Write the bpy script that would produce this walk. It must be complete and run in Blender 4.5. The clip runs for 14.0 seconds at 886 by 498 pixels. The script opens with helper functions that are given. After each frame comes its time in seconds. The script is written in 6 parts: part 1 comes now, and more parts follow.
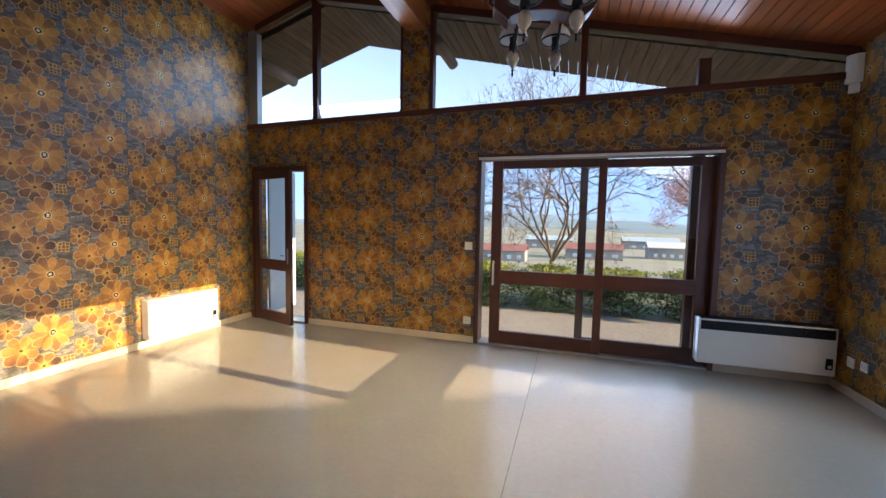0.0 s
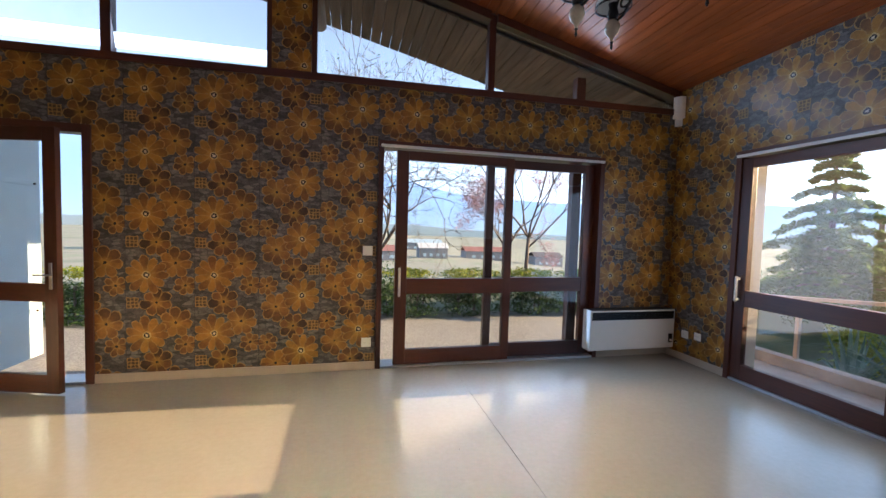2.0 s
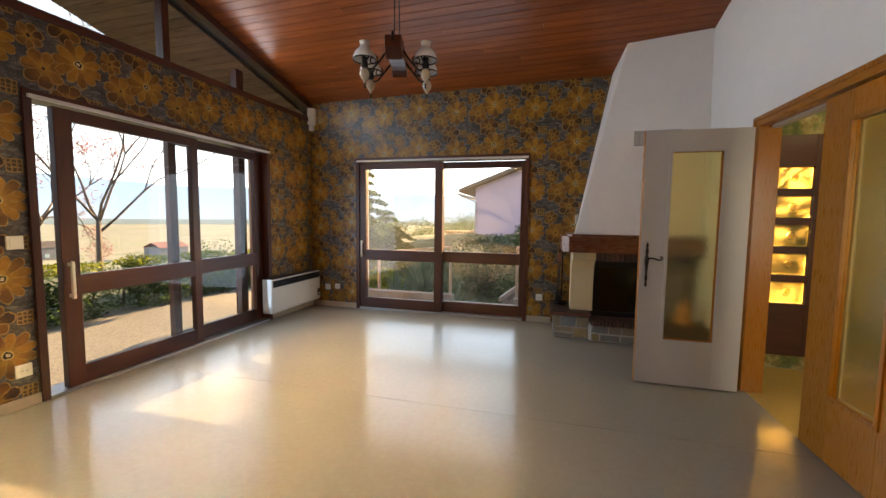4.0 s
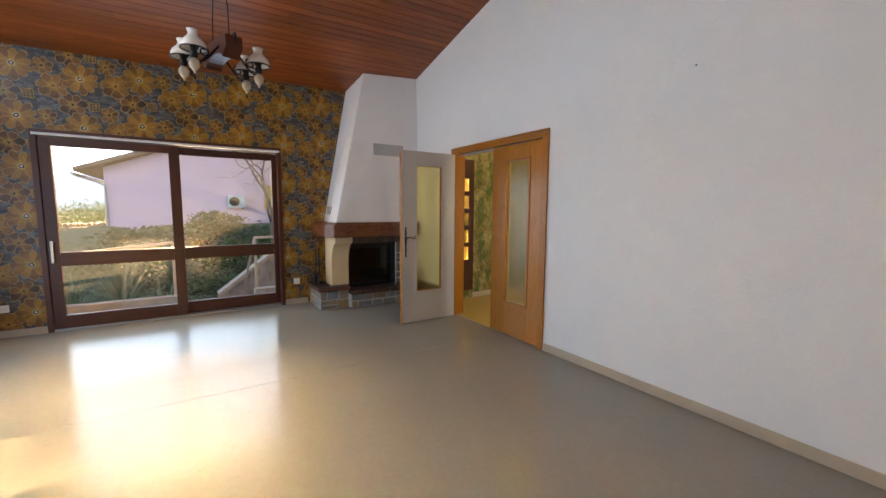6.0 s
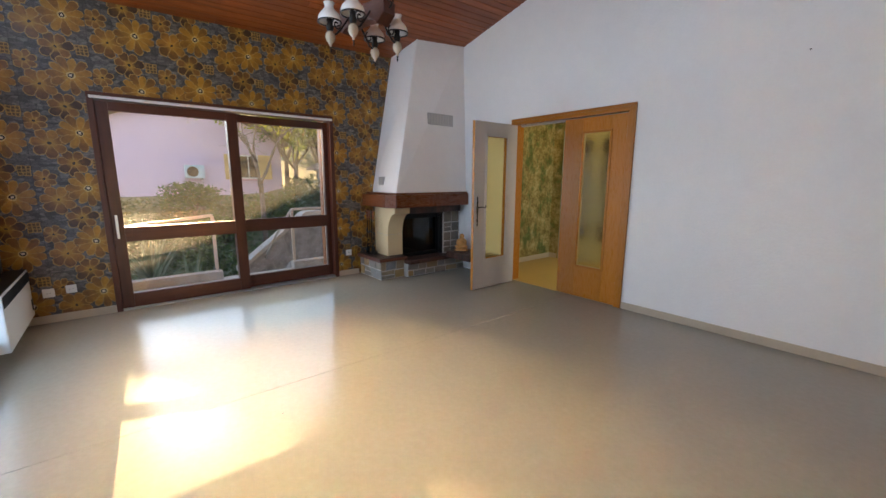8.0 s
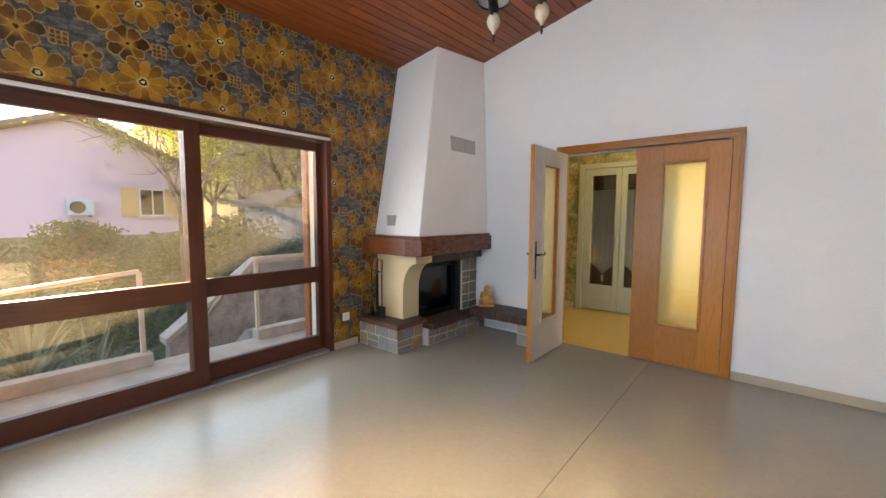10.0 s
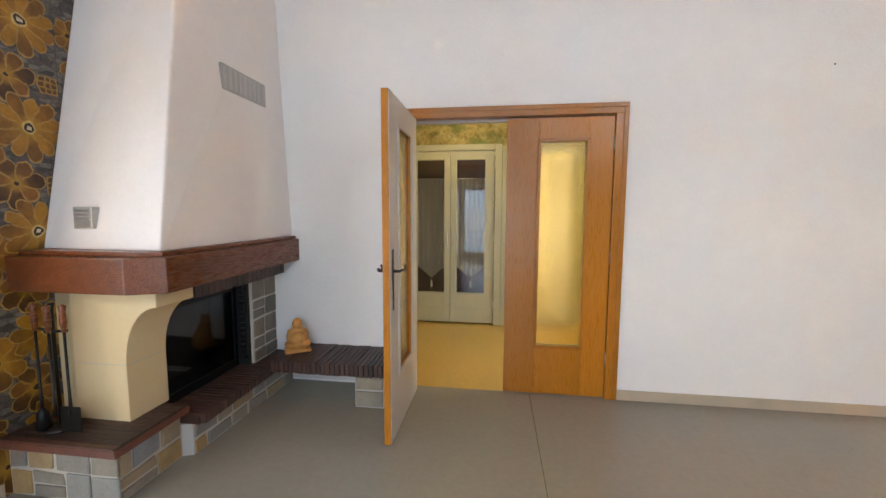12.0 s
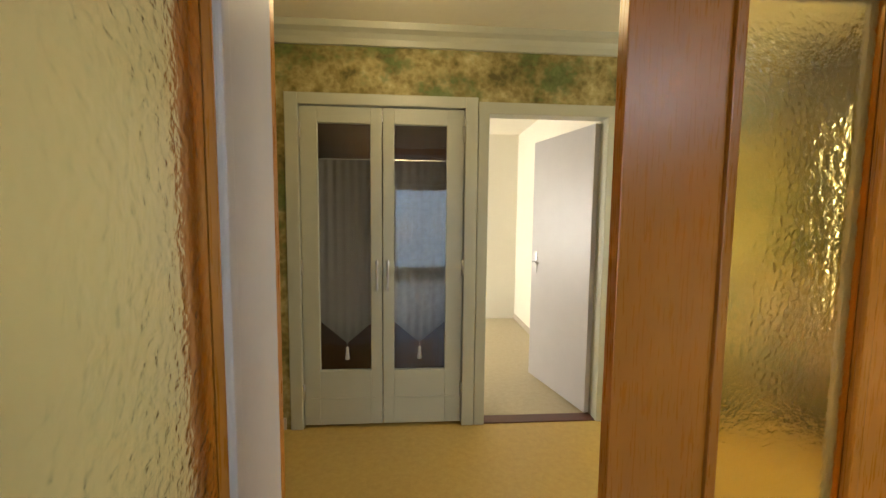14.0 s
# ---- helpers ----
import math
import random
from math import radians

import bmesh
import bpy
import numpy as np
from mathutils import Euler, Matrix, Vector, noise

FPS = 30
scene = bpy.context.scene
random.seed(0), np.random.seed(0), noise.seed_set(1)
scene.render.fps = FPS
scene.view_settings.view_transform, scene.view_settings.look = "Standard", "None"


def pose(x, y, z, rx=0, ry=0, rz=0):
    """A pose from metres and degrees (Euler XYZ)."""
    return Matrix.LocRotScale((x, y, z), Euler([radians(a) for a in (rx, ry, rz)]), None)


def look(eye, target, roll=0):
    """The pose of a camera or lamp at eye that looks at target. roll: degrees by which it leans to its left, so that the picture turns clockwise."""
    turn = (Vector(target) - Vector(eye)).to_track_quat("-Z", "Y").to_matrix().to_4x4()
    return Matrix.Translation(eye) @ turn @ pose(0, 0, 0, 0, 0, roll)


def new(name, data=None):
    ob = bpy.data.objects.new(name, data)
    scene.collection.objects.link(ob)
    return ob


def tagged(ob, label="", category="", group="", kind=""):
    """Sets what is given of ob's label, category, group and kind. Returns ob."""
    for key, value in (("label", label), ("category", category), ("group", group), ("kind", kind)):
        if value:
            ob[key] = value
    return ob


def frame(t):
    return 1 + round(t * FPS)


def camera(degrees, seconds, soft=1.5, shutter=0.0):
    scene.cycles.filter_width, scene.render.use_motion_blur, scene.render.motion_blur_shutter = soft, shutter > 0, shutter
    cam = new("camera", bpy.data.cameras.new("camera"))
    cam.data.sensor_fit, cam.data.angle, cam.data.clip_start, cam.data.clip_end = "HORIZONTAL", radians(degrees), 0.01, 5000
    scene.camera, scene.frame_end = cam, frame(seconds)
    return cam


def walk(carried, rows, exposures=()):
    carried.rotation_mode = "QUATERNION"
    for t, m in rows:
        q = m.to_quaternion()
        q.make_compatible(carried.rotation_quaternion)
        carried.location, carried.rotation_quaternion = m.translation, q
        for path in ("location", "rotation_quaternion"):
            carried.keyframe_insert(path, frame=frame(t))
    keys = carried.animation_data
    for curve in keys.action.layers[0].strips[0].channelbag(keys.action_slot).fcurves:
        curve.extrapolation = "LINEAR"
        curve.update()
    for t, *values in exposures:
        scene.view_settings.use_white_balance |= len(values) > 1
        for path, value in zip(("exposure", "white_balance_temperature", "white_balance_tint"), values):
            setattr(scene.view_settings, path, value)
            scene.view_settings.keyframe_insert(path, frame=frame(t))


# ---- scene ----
cam = camera(96.8, 14.0)
ROWS = [
    (0, (0.09, 0.157, 1.414), (-0.527, 2.054, 1.273), 1.1),
    (0.5, (-0.102, 0.342, 1.43), (-0.487, 2.296, 1.256), 1.2),
    (1, (-0.507, 0.548, 1.397), (-0.624, 2.54, 1.254), 1.7),
    (1.5, (-0.718, 0.742, 1.377), (-0.737, 2.738, 1.263), 1.5),
    (2, (-1.209, 0.808, 1.363), (-0.743, 2.751, 1.26), 1.7),
    (2.5, (-1.674, 0.825, 1.349), (-0.604, 2.511, 1.242), 1.6),
    (3, (-2.105, 0.906, 1.33), (-0.62, 2.241, 1.213), 1.2),
    (3.5, (-2.502, 0.952, 1.319), (-0.753, 1.914, 1.19), 0.9),
    (4, (-2.813, 1.138, 1.332), (-0.887, 1.657, 1.176), 0.7),
    (6.5, (-3.46, 2.839, 1.377), (-2.008, 1.484, 1.146), 0.4),
    (7, (-3.321, 3.21, 1.36), (-2.048, 1.691, 1.088), 0.4),
    (7.5, (-3.089, 3.583, 1.411), (-1.793, 2.104, 1.046), 0.3),
    (8, (-2.763, 3.691, 1.374), (-1.238, 2.447, 1.02), 0.2),
    (10.5, (-0.648, 3.733, 1.395), (0.403, 2.036, 1.261), 0.2),
    (11, (-0.385, 3.467, 1.404), (0.358, 1.618, 1.236), 0.1),
    (11.5, (-0.143, 3.12, 1.395), (0.347, 1.189, 1.218), 0.2),
    (12, (0.068, 2.554, 1.374), (0.334, 0.581, 1.183), 0.2),
    (12.5, (0.217, 1.99, 1.359), (0.366, 0.004, 1.176), 0.4),
    (13, (0.309, 1.411, 1.375), (0.319, -0.58, 1.183), 0.5),
    (13.5, (0.386, 0.873, 1.378), (0.309, -1.117, 1.192), 0.6),
    (14, (0.411, 0.394, 1.407), (0.265, -1.593, 1.24), 0.6),
]
walk(cam, [(t, look(e, g, r)) for t, e, g, r in ROWS], [
    (0, 2.0, 4950, 10), (1.5, 1.95, 4800, 10), (2.5, 2.15, 5250, 10), (3.0, 2.25, 5400, 10), (3.5, 2.3, 6100, 10), (4.0, 2.3, 6400, 10), (6.5, 2.6, 5850, 10),
    (8, 2.55, 5750, 10), (10.5, 2.95, 6150, 10), (11, 2.92, 6150, 10), (12, 3.1, 6350, 10), (13, 3.05, 6300, 10), (14, 2.7, 6050, 10)])

# ---- light ----
SUN_WAY = Vector((-1.0, 0.055, -0.219))
world = bpy.data.worlds.new("sky")
world.use_nodes = True
scene.world = world
_wn = world.node_tree
_sky = _wn.nodes.new("ShaderNodeTexSky")
_sky.sky_type = "NISHITA"
_sky.sun_disc = False
_sky.sun_elevation = math.atan2(0.219, 1.0)
_sky.sun_rotation = math.atan2(1.0, -0.055)
_sky.air_density, _sky.dust_density = 1.0, 0.0
_grey = _wn.nodes.new("ShaderNodeRGBToBW")
_haze = _wn.nodes.new("ShaderNodeMixRGB")
_haze.inputs[0].default_value = 0.7
_wn.links.new(_sky.outputs[0], _grey.inputs[0])
_wn.links.new(_sky.outputs[0], _haze.inputs[1])
_wn.links.new(_grey.outputs[0], _haze.inputs[2])
_wn.links.new(_haze.outputs[0], _wn.nodes["Background"].inputs[0])
_wn.nodes["Background"].inputs[1].default_value = 0.115

_sun = bpy.data.lights.new("sun", "SUN")
_sun.energy, _sun.angle, _sun.color = 5.0, radians(0.22), (1.0, 0.64, 0.28)
sun = new("sun", _sun)
sun.matrix_world = look((12, 0, 6), Vector((12, 0, 6)) + SUN_WAY)


def window_light(name, x, y, z, wide, high, to, watts, colour=(0.74, 0.87, 1.0)):
    """Skylight that enters by a window opening; also the hall's added fill light."""
    d = bpy.data.lights.new(name, "AREA")
    d.shape, d.size, d.size_y, d.energy, d.color = "RECTANGLE", wide, high, watts, colour
    ob = new(name, d)
    ob.matrix_world = look((x, y, z), Vector((x, y, z)) + Vector(to))
    return ob


window_light("skylight_north_door", 0.3, 4.52, 1.1, 2.0, 1.8, (0, -1, 0.05), 4.6, (0.62, 0.80, 1.0))
window_light("skylight_east_door", 2.30, 2.6, 1.1, 2.1, 1.8, (-1, 0, 0.05), 3.4, (0.66, 0.83, 1.0))
window_light("skylight_gable_east", 0.1, 4.54, 2.95, 2.6, 0.4, (0, -1, -0.3), 3.8, (0.88, 0.94, 1.0))
window_light("skylight_gable_west", -2.9, 4.54, 3.2, 2.0, 0.9, (0, -1, -0.3), 5.0, (0.88, 0.94, 1.0))
window_light("skylight_bedroom", 2.28, -4.4, 1.25, 0.6, 1.0, (-1, 0, 0), 14, (1.0, 0.93, 0.8))
# fill lamp added to brighten the hall, in an unseen west opening
window_light("hall_fill_light", -2.28, -1.3, 1.4, 0.8, 1.2, (1, 0, -0.1), 4, (1.0, 0.88, 0.62))
_globe = bpy.data.lights.new("globe_light", "POINT")
_globe.energy, _globe.color, _globe.shadow_soft_size = 1.1, (1.0, 0.74, 0.34), 0.09
new("globe_light", _globe).location = (0.5, -1.4, 2.36)


# ---- node helpers ----
class Nodes:
    """A material's node tree, with short calls for arithmetic."""

    def __init__(self, name):
        self.mat = bpy.data.materials.new(name)
        self.mat.use_nodes = True
        self.t = self.mat.node_tree
        self.bsdf = self.t.nodes["Principled BSDF"]

    def node(self, kind, operation="", feature="", blend=""):
        n = self.t.nodes.new("ShaderNode" + kind)
        if operation:
            n.operation = operation
        if feature:
            n.feature = feature
        if blend:
            n.blend_type = blend
        return n

    def put(self, socket, value):
        if isinstance(value, bpy.types.NodeSocket):
            self.t.links.new(value, socket)
        elif isinstance(value, (tuple, list)) and len(value) == 3 and socket.type == "RGBA":
            socket.default_value = (*value, 1)
        else:
            socket.default_value = value

    def m(self, op, a, b=0.0, c=0.0, clamp=False):
        n = self.node("Math", operation=op)
        n.use_clamp = clamp
        for i, v in enumerate((a, b, c)):
            self.put(n.inputs[i], v)
        return n.outputs[0]

    def mix(self, fac, a, b, blend="MIX"):
        n = self.node("MixRGB", blend=blend)
        for i, v in enumerate((fac, a, b)):
            self.put(n.inputs[i], v)
        return n.outputs[0]

    def coords(self, scale=(1, 1, 1), kind="Object"):
        c = self.node("TexCoord")
        mp = self.node("Mapping")
        self.put(mp.inputs["Scale"], scale)
        self.t.links.new(c.outputs[kind], mp.inputs[0])
        return mp.outputs[0]

    def noise(self, where, scale, detail=3.0, rough=0.55):
        n = self.node("TexNoise")
        self.t.links.new(where, n.inputs["Vector"])
        n.inputs["Scale"].default_value, n.inputs["Detail"].default_value = scale, detail
        n.inputs["Roughness"].default_value = rough
        return n.outputs["Fac"]

    def voronoi(self, where, scale, feature="F1", out="Distance"):
        n = self.node("TexVoronoi", feature=feature)
        self.t.links.new(where, n.inputs["Vector"])
        n.inputs["Scale"].default_value = scale
        return n.outputs[out]

    def ramp(self, fac, stops):
        n = self.node("ValToRGB")
        el = n.color_ramp.elements
        while len(el) < len(stops):
            el.new(0.5)
        for e, (p, c) in zip(el, stops):
            e.position, e.color = p, (*c, 1)
        self.put(n.inputs[0], fac)
        return n.outputs[0]

    def range(self, v, a, b, c, d):
        n = self.node("MapRange")
        for i, x in enumerate((v, a, b, c, d)):
            self.put(n.inputs[i], x)
        return n.outputs[0]

    def bump(self, height, strength=0.3, distance=0.01):
        n = self.node("Bump")
        self.put(n.inputs["Height"], height)
        n.inputs["Strength"].default_value, n.inputs["Distance"].default_value = strength, distance
        self.t.links.new(n.outputs[0], self.bsdf.inputs["Normal"])

    def finish(self, colour=None, rough=None, metal=None, **more):
        for key, v in (("Base Color", colour), ("Roughness", rough), ("Metallic", metal)):
            if v is not None:
                self.put(self.bsdf.inputs[key], v)
        for key, v in more.items():
            self.put(self.bsdf.inputs[key.replace("_", " ")], v)
        return self.mat


def plain(name, colour, rough=0.5, metal=0.0, vary=0.12, scale=6.0, bump=0.1, fine=90.0):
    """Paint, metal or plastic: a colour with soft blotches and a fine grain."""
    n = Nodes(name)
    w = n.coords()
    a, b = n.noise(w, scale), n.noise(w, fine, 2.0)
    k = n.m("ADD", n.m("MULTIPLY", n.m("SUBTRACT", a, 0.5), vary * 2), n.m("MULTIPLY", n.m("SUBTRACT", b, 0.5), vary))
    lit = n.mix(1.0, colour, n.m("ADD", k, 1.0), "MULTIPLY")
    if bump:
        n.bump(b, bump, 0.002)
    return n.finish(lit, n.m("ADD", n.m("MULTIPLY", a, 0.12), rough - 0.06), metal)


def wood(name, light, dark, rough=0.35, along=(6, 6, 0.5), knots=0.0, island=False, bump=0.15):
    """Grained wood; along: how much the grain is drawn out along each axis."""
    n = Nodes(name)
    w = n.coords(along)
    src = n.node("ObjectInfo").outputs["Random"]
    if island:
        src = n.node("NewGeometry").outputs["Random Per Island"]
    shift = n.node("VectorMath", operation="ADD")
    n.put(shift.inputs[0], w)
    comb = n.node("CombineXYZ")
    for i in range(3):
        n.put(comb.inputs[i], n.m("MULTIPLY", src, 37.0))
    n.put(shift.inputs[1], comb.outputs[0])
    v = shift.outputs[0]
    g = n.noise(v, 3.0, 5.0, 0.65)
    fine = n.noise(v, 22.0, 3.0)
    f = n.m("ADD", n.m("MULTIPLY", g, 0.75), n.m("MULTIPLY", fine, 0.3), clamp=True)
    col = n.ramp(f, [(0.3, dark), (0.52, tuple((a + b) / 2 for a, b in zip(light, dark))), (0.72, light)])
    col = n.mix(1.0, col, n.m("ADD", n.m("MULTIPLY", src, 0.35), 0.8), "MULTIPLY")
    if knots:
        d = n.voronoi(v, knots)
        col = n.mix(n.range(d, 0.03, 0.12, 0.85, 0.0), col, tuple(c * 0.25 for c in dark))
    if bump:
        n.bump(fine, bump, 0.002)
    return n.finish(col, n.m("ADD", n.m("MULTIPLY", fine, 0.2), rough - 0.1))


def wallpaper(name, axis, way, start, heights, turned=-99, odd_one=-99, odd_height=0.0, slip=0.0):
    """Seventies flower paper in strips 0.513 m wide.

    axis, way, start: where the strips run; heights: of the large flower on even and odd strips;
    turned: strips up to this one hang upside down; odd_one, odd_height: one strip hung out of step;
    slip: a shift of the strips beyond the garden door."""
    n = Nodes(name)
    xyz = n.node("SeparateXYZ")
    w = n.coords()
    n.t.links.new(w, xyz.inputs[0])
    size = 0.513
    wob = n.m("MULTIPLY", n.m("SUBTRACT", n.noise(w, 26.0, 2.0), 0.5), 0.05)
    wob2 = n.m("MULTIPLY", n.m("SUBTRACT", n.noise(n.coords((1.3, 1.3, 1.3)), 21.0, 2.0), 0.5), 0.05)
    along = n.m("MULTIPLY", xyz.outputs[axis], way)
    along = n.m("ADD", along, n.m("MULTIPLY", n.m("GREATER_THAN", along, 0.3), slip))
    s = n.m("DIVIDE", n.m("SUBTRACT", along, start), size)
    strip = n.m("FLOOR", s)
    u0 = n.m("FRACT", s)
    even = n.m("LESS_THAN", n.m("MODULO", n.m("ADD", strip, 40.0), 2.0), 0.5)
    level = n.m("ADD", heights[1], n.m("MULTIPLY", even, heights[0] - heights[1]))
    level = n.m("ADD", level, n.m("MULTIPLY", n.m("COMPARE", strip, odd_one, 0.3), odd_height))
    v0 = n.m("DIVIDE", n.m("SUBTRACT", xyz.outputs[2], level), size)
    down = n.m("LESS_THAN", strip, turned + 0.5)
    u = n.m("ADD", u0, n.m("MULTIPLY", down, n.m("SUBTRACT", 1.0, n.m("MULTIPLY", u0, 2.0))))
    v = n.m("MULTIPLY", v0, n.m("SUBTRACT", 1.0, n.m("MULTIPLY", down, 2.0)))
    grain = n.noise(w, 70.0, 4.0, 0.7)
    blotch = n.noise(w, 11.0, 3.0)
    # slate ground: short broken bricks of grey and blue
    bricks = n.voronoi(n.coords((1.0, 1.0, 2.3)), 17.0, "F1", "Color")
    hatch = n.voronoi(n.coords((1.0, 1.0, 2.3)), 17.0, "DISTANCE_TO_EDGE")
    pale = n.node("SeparateXYZ")
    n.t.links.new(bricks, pale.inputs[0])
    ground = n.ramp(n.m("ADD", n.m("MULTIPLY", grain, 0.55), n.m("MULTIPLY", pale.outputs[0], 0.42)),
                    [(0.28, (0.042, 0.038, 0.034)), (0.5, (0.105, 0.097, 0.088)), (0.75, (0.205, 0.188, 0.165))])
    ground = n.mix(n.range(hatch, 0.0, 0.12, 0.6, 0.0), ground, (0.028, 0.028, 0.03))
    line = (0.40, 0.235, 0.055)
    col, gloss = ground, 0.0
    # centre along and up, radius, petals, turn, light and dark petal colours, ring of the eye
    flowers = [
        (0.135, 0.17, 0.178, 7, 0.3, (0.27, 0.125, 0.016), (0.09, 0.036, 0.008), 0.0),
        (0.56, 0.455, 0.25, 7, 0.9, (0.20, 0.085, 0.012), (0.045, 0.018, 0.006), 0.0),
        (0.28, -0.20, 0.27, 7, 0.5, (0.31, 0.142, 0.013), (0.11, 0.044, 0.007), 0.0),
        (0.705, 0.0, 0.333, 11, 0.1, (0.38, 0.18, 0.012), (0.16, 0.068, 0.008), 1.0),
    ]
    for cu, cv, rad, petals, twist, light, dark, ringed in flowers:
        du = n.m("SUBTRACT", u, cu)
        dv = n.m("SUBTRACT", n.m("FRACT", n.m("ADD", n.m("SUBTRACT", v, cv), 0.5)), 0.5)
        du, dv = n.m("ADD", du, wob), n.m("ADD", dv, wob2)
        r = n.m("SQRT", n.m("ADD", n.m("MULTIPLY", du, du), n.m("MULTIPLY", dv, dv)))
        turn = n.m("ADD", n.m("MULTIPLY", n.m("ARCTAN2", dv, du), petals / 2), twist)
        lobe = n.m("ABSOLUTE", n.m("SINE", turn))
        which = n.m("FRACT", n.m("MULTIPLY", n.m("SINE", n.m("ADD", n.m("MULTIPLY", n.m("FLOOR", n.m("DIVIDE", turn, math.pi)), 12.9), cu * 78.0)), 43.7))
        reach = n.m("ADD", n.m("MULTIPLY", which, 0.14), 0.86)
        edge = n.m("MULTIPLY", n.m("MULTIPLY", n.m("ADD", n.m("MULTIPLY", n.m("POWER", lobe, 0.55), 0.34), 0.66), rad), reach)
        inside = n.range(n.m("SUBTRACT", edge, r), -0.003, 0.003, 0.0, 1.0)
        f = n.m("DIVIDE", r, rad)
        tone = n.m("ADD", n.m("MULTIPLY", f, 0.30), n.m("ADD", n.m("MULTIPLY", blotch, 0.45), n.m("MULTIPLY", grain, 0.30)))
        tone = n.m("ADD", tone, n.m("MULTIPLY", n.m("SUBTRACT", which, 0.5), 0.45))
        petal = n.mix(n.range(tone, 0.36, 0.82, 0.0, 1.0), light, dark)
        petal = n.mix(n.range(f, 0.14, 0.42, 0.75, 0.0), petal, (0.42, 0.235, 0.025))
        seam = n.range(n.m("MULTIPLY", n.m("MULTIPLY", lobe, r), 2.0 / petals), 0.003, 0.011, 0.8, 0.0)
        petal = n.mix(n.m("MULTIPLY", seam, n.range(f, 0.16, 0.3, 0.0, 1.0)), petal, line)
        if ringed:
            petal = n.mix(n.m("LESS_THAN", r, 0.062), petal, (0.55, 0.40, 0.14))
            petal = n.mix(n.m("LESS_THAN", r, 0.043), petal, (0.018, 0.012, 0.008))
            square = n.m("MAXIMUM", n.m("ABSOLUTE", du), n.m("ABSOLUTE", dv))
            petal = n.mix(n.m("LESS_THAN", square, 0.019), petal, (0.62, 0.55, 0.38))
        else:
            petal = n.mix(n.m("LESS_THAN", r, 0.022), petal, (0.02, 0.013, 0.008))
        col = n.mix(inside, col, petal)
        rim = n.range(n.m("ABSOLUTE", n.m("SUBTRACT", edge, r)), 0.004, 0.012, 0.9, 0.0)
        col = n.mix(rim, col, line)
        gloss = n.m("MAXIMUM", gloss, inside)
    # small square emblem of four cells
    eu = n.m("ABSOLUTE", n.m("ADD", n.m("SUBTRACT", u, 0.905), wob))
    ev = n.m("ABSOLUTE", n.m("ADD", n.m("SUBTRACT", n.m("FRACT", n.m("ADD", n.m("SUBTRACT", v, 0.455), 0.5)), 0.5), wob2))
    q = n.m("MAXIMUM", eu, ev)
    cross = n.m("MINIMUM", n.m("ABSOLUTE", n.m("SUBTRACT", eu, 0.026)), n.m("ABSOLUTE", n.m("SUBTRACT", ev, 0.026)))
    cross = n.m("MINIMUM", cross, n.m("ABSOLUTE", n.m("SUBTRACT", q, 0.082)))
    col = n.mix(n.m("LESS_THAN", q, 0.082), col, n.mix(blotch, (0.03, 0.02, 0.012), (0.15, 0.08, 0.02)))
    col = n.mix(n.m("MULTIPLY", n.range(cross, 0.004, 0.011, 0.85, 0.0), n.m("LESS_THAN", q, 0.09)), col, line)
    wear = n.m("ADD", n.m("MULTIPLY", n.noise(w, 17.0, 5.0, 0.7), 1.3), n.m("ADD", n.m("MULTIPLY", n.noise(w, 2.2, 2.0), 0.3), 0.17))
    col = n.mix(1.0, col, wear, "MULTIPLY")
    joint = n.m("LESS_THAN", n.m("MINIMUM", u0, n.m("SUBTRACT", 1.0, u0)), 0.005)
    col = n.mix(n.m("MULTIPLY", joint, 0.6), col, (0.03, 0.028, 0.03))
    n.bump(n.m("ADD", n.m("MULTIPLY", grain, 0.5), gloss), 0.12, 0.002)
    return n.finish(col, n.m("SUBTRACT", 0.46, n.m("MULTIPLY", gloss, 0.10)))


def glass(name, colour=(1, 1, 1), rough=0.0, bump=0.0, scale=60.0, ior=1.45, dust=0.0):
    """Clear or hammered glass; dust: the share of a thin pale film on it."""
    n = Nodes(name)
    w = n.coords()
    if bump:
        n.bump(n.m("ADD", n.noise(w, scale, 2.0), n.m("MULTIPLY", n.voronoi(w, scale * 0.7), 0.6)), bump, 0.004)
    n.finish(colour, rough, Transmission_Weight=1.0, IOR=ior)
    if dust:
        film = n.node("BsdfTranslucent")
        film.inputs[0].default_value = (0.85, 0.84, 0.82, 1)
        both = n.node("MixShader")
        streak = n.m("ADD", n.m("MULTIPLY", n.noise(w, 2.2, 4.0), 0.9), n.m("MULTIPLY", n.noise(n.coords((9, 9, 1.2)), 3.0, 4.0), 0.6))
        n.put(both.inputs[0], n.m("MULTIPLY", streak, dust))
        n.t.links.new(n.bsdf.outputs[0], both.inputs[1])
        n.t.links.new(film.outputs[0], both.inputs[2])
        n.t.links.new(both.outputs[0], n.t.nodes["Material Output"].inputs[0])
    return n.mat


def plaster(name, colour, grain=70.0, bump=0.35, rough=0.8):
    n = Nodes(name)
    w = n.coords()
    a, b, c = n.noise(w, 1.3), n.noise(w, grain, 4.0), n.noise(w, 9.0)
    f = n.m("ADD", n.m("ADD", n.m("MULTIPLY", a, 0.09), n.m("MULTIPLY", c, 0.05)), n.m("ADD", n.m("MULTIPLY", b, 0.06), 0.90))
    n.bump(b, bump, 0.004)
    return n.finish(n.mix(1.0, colour, f, "MULTIPLY"), rough)


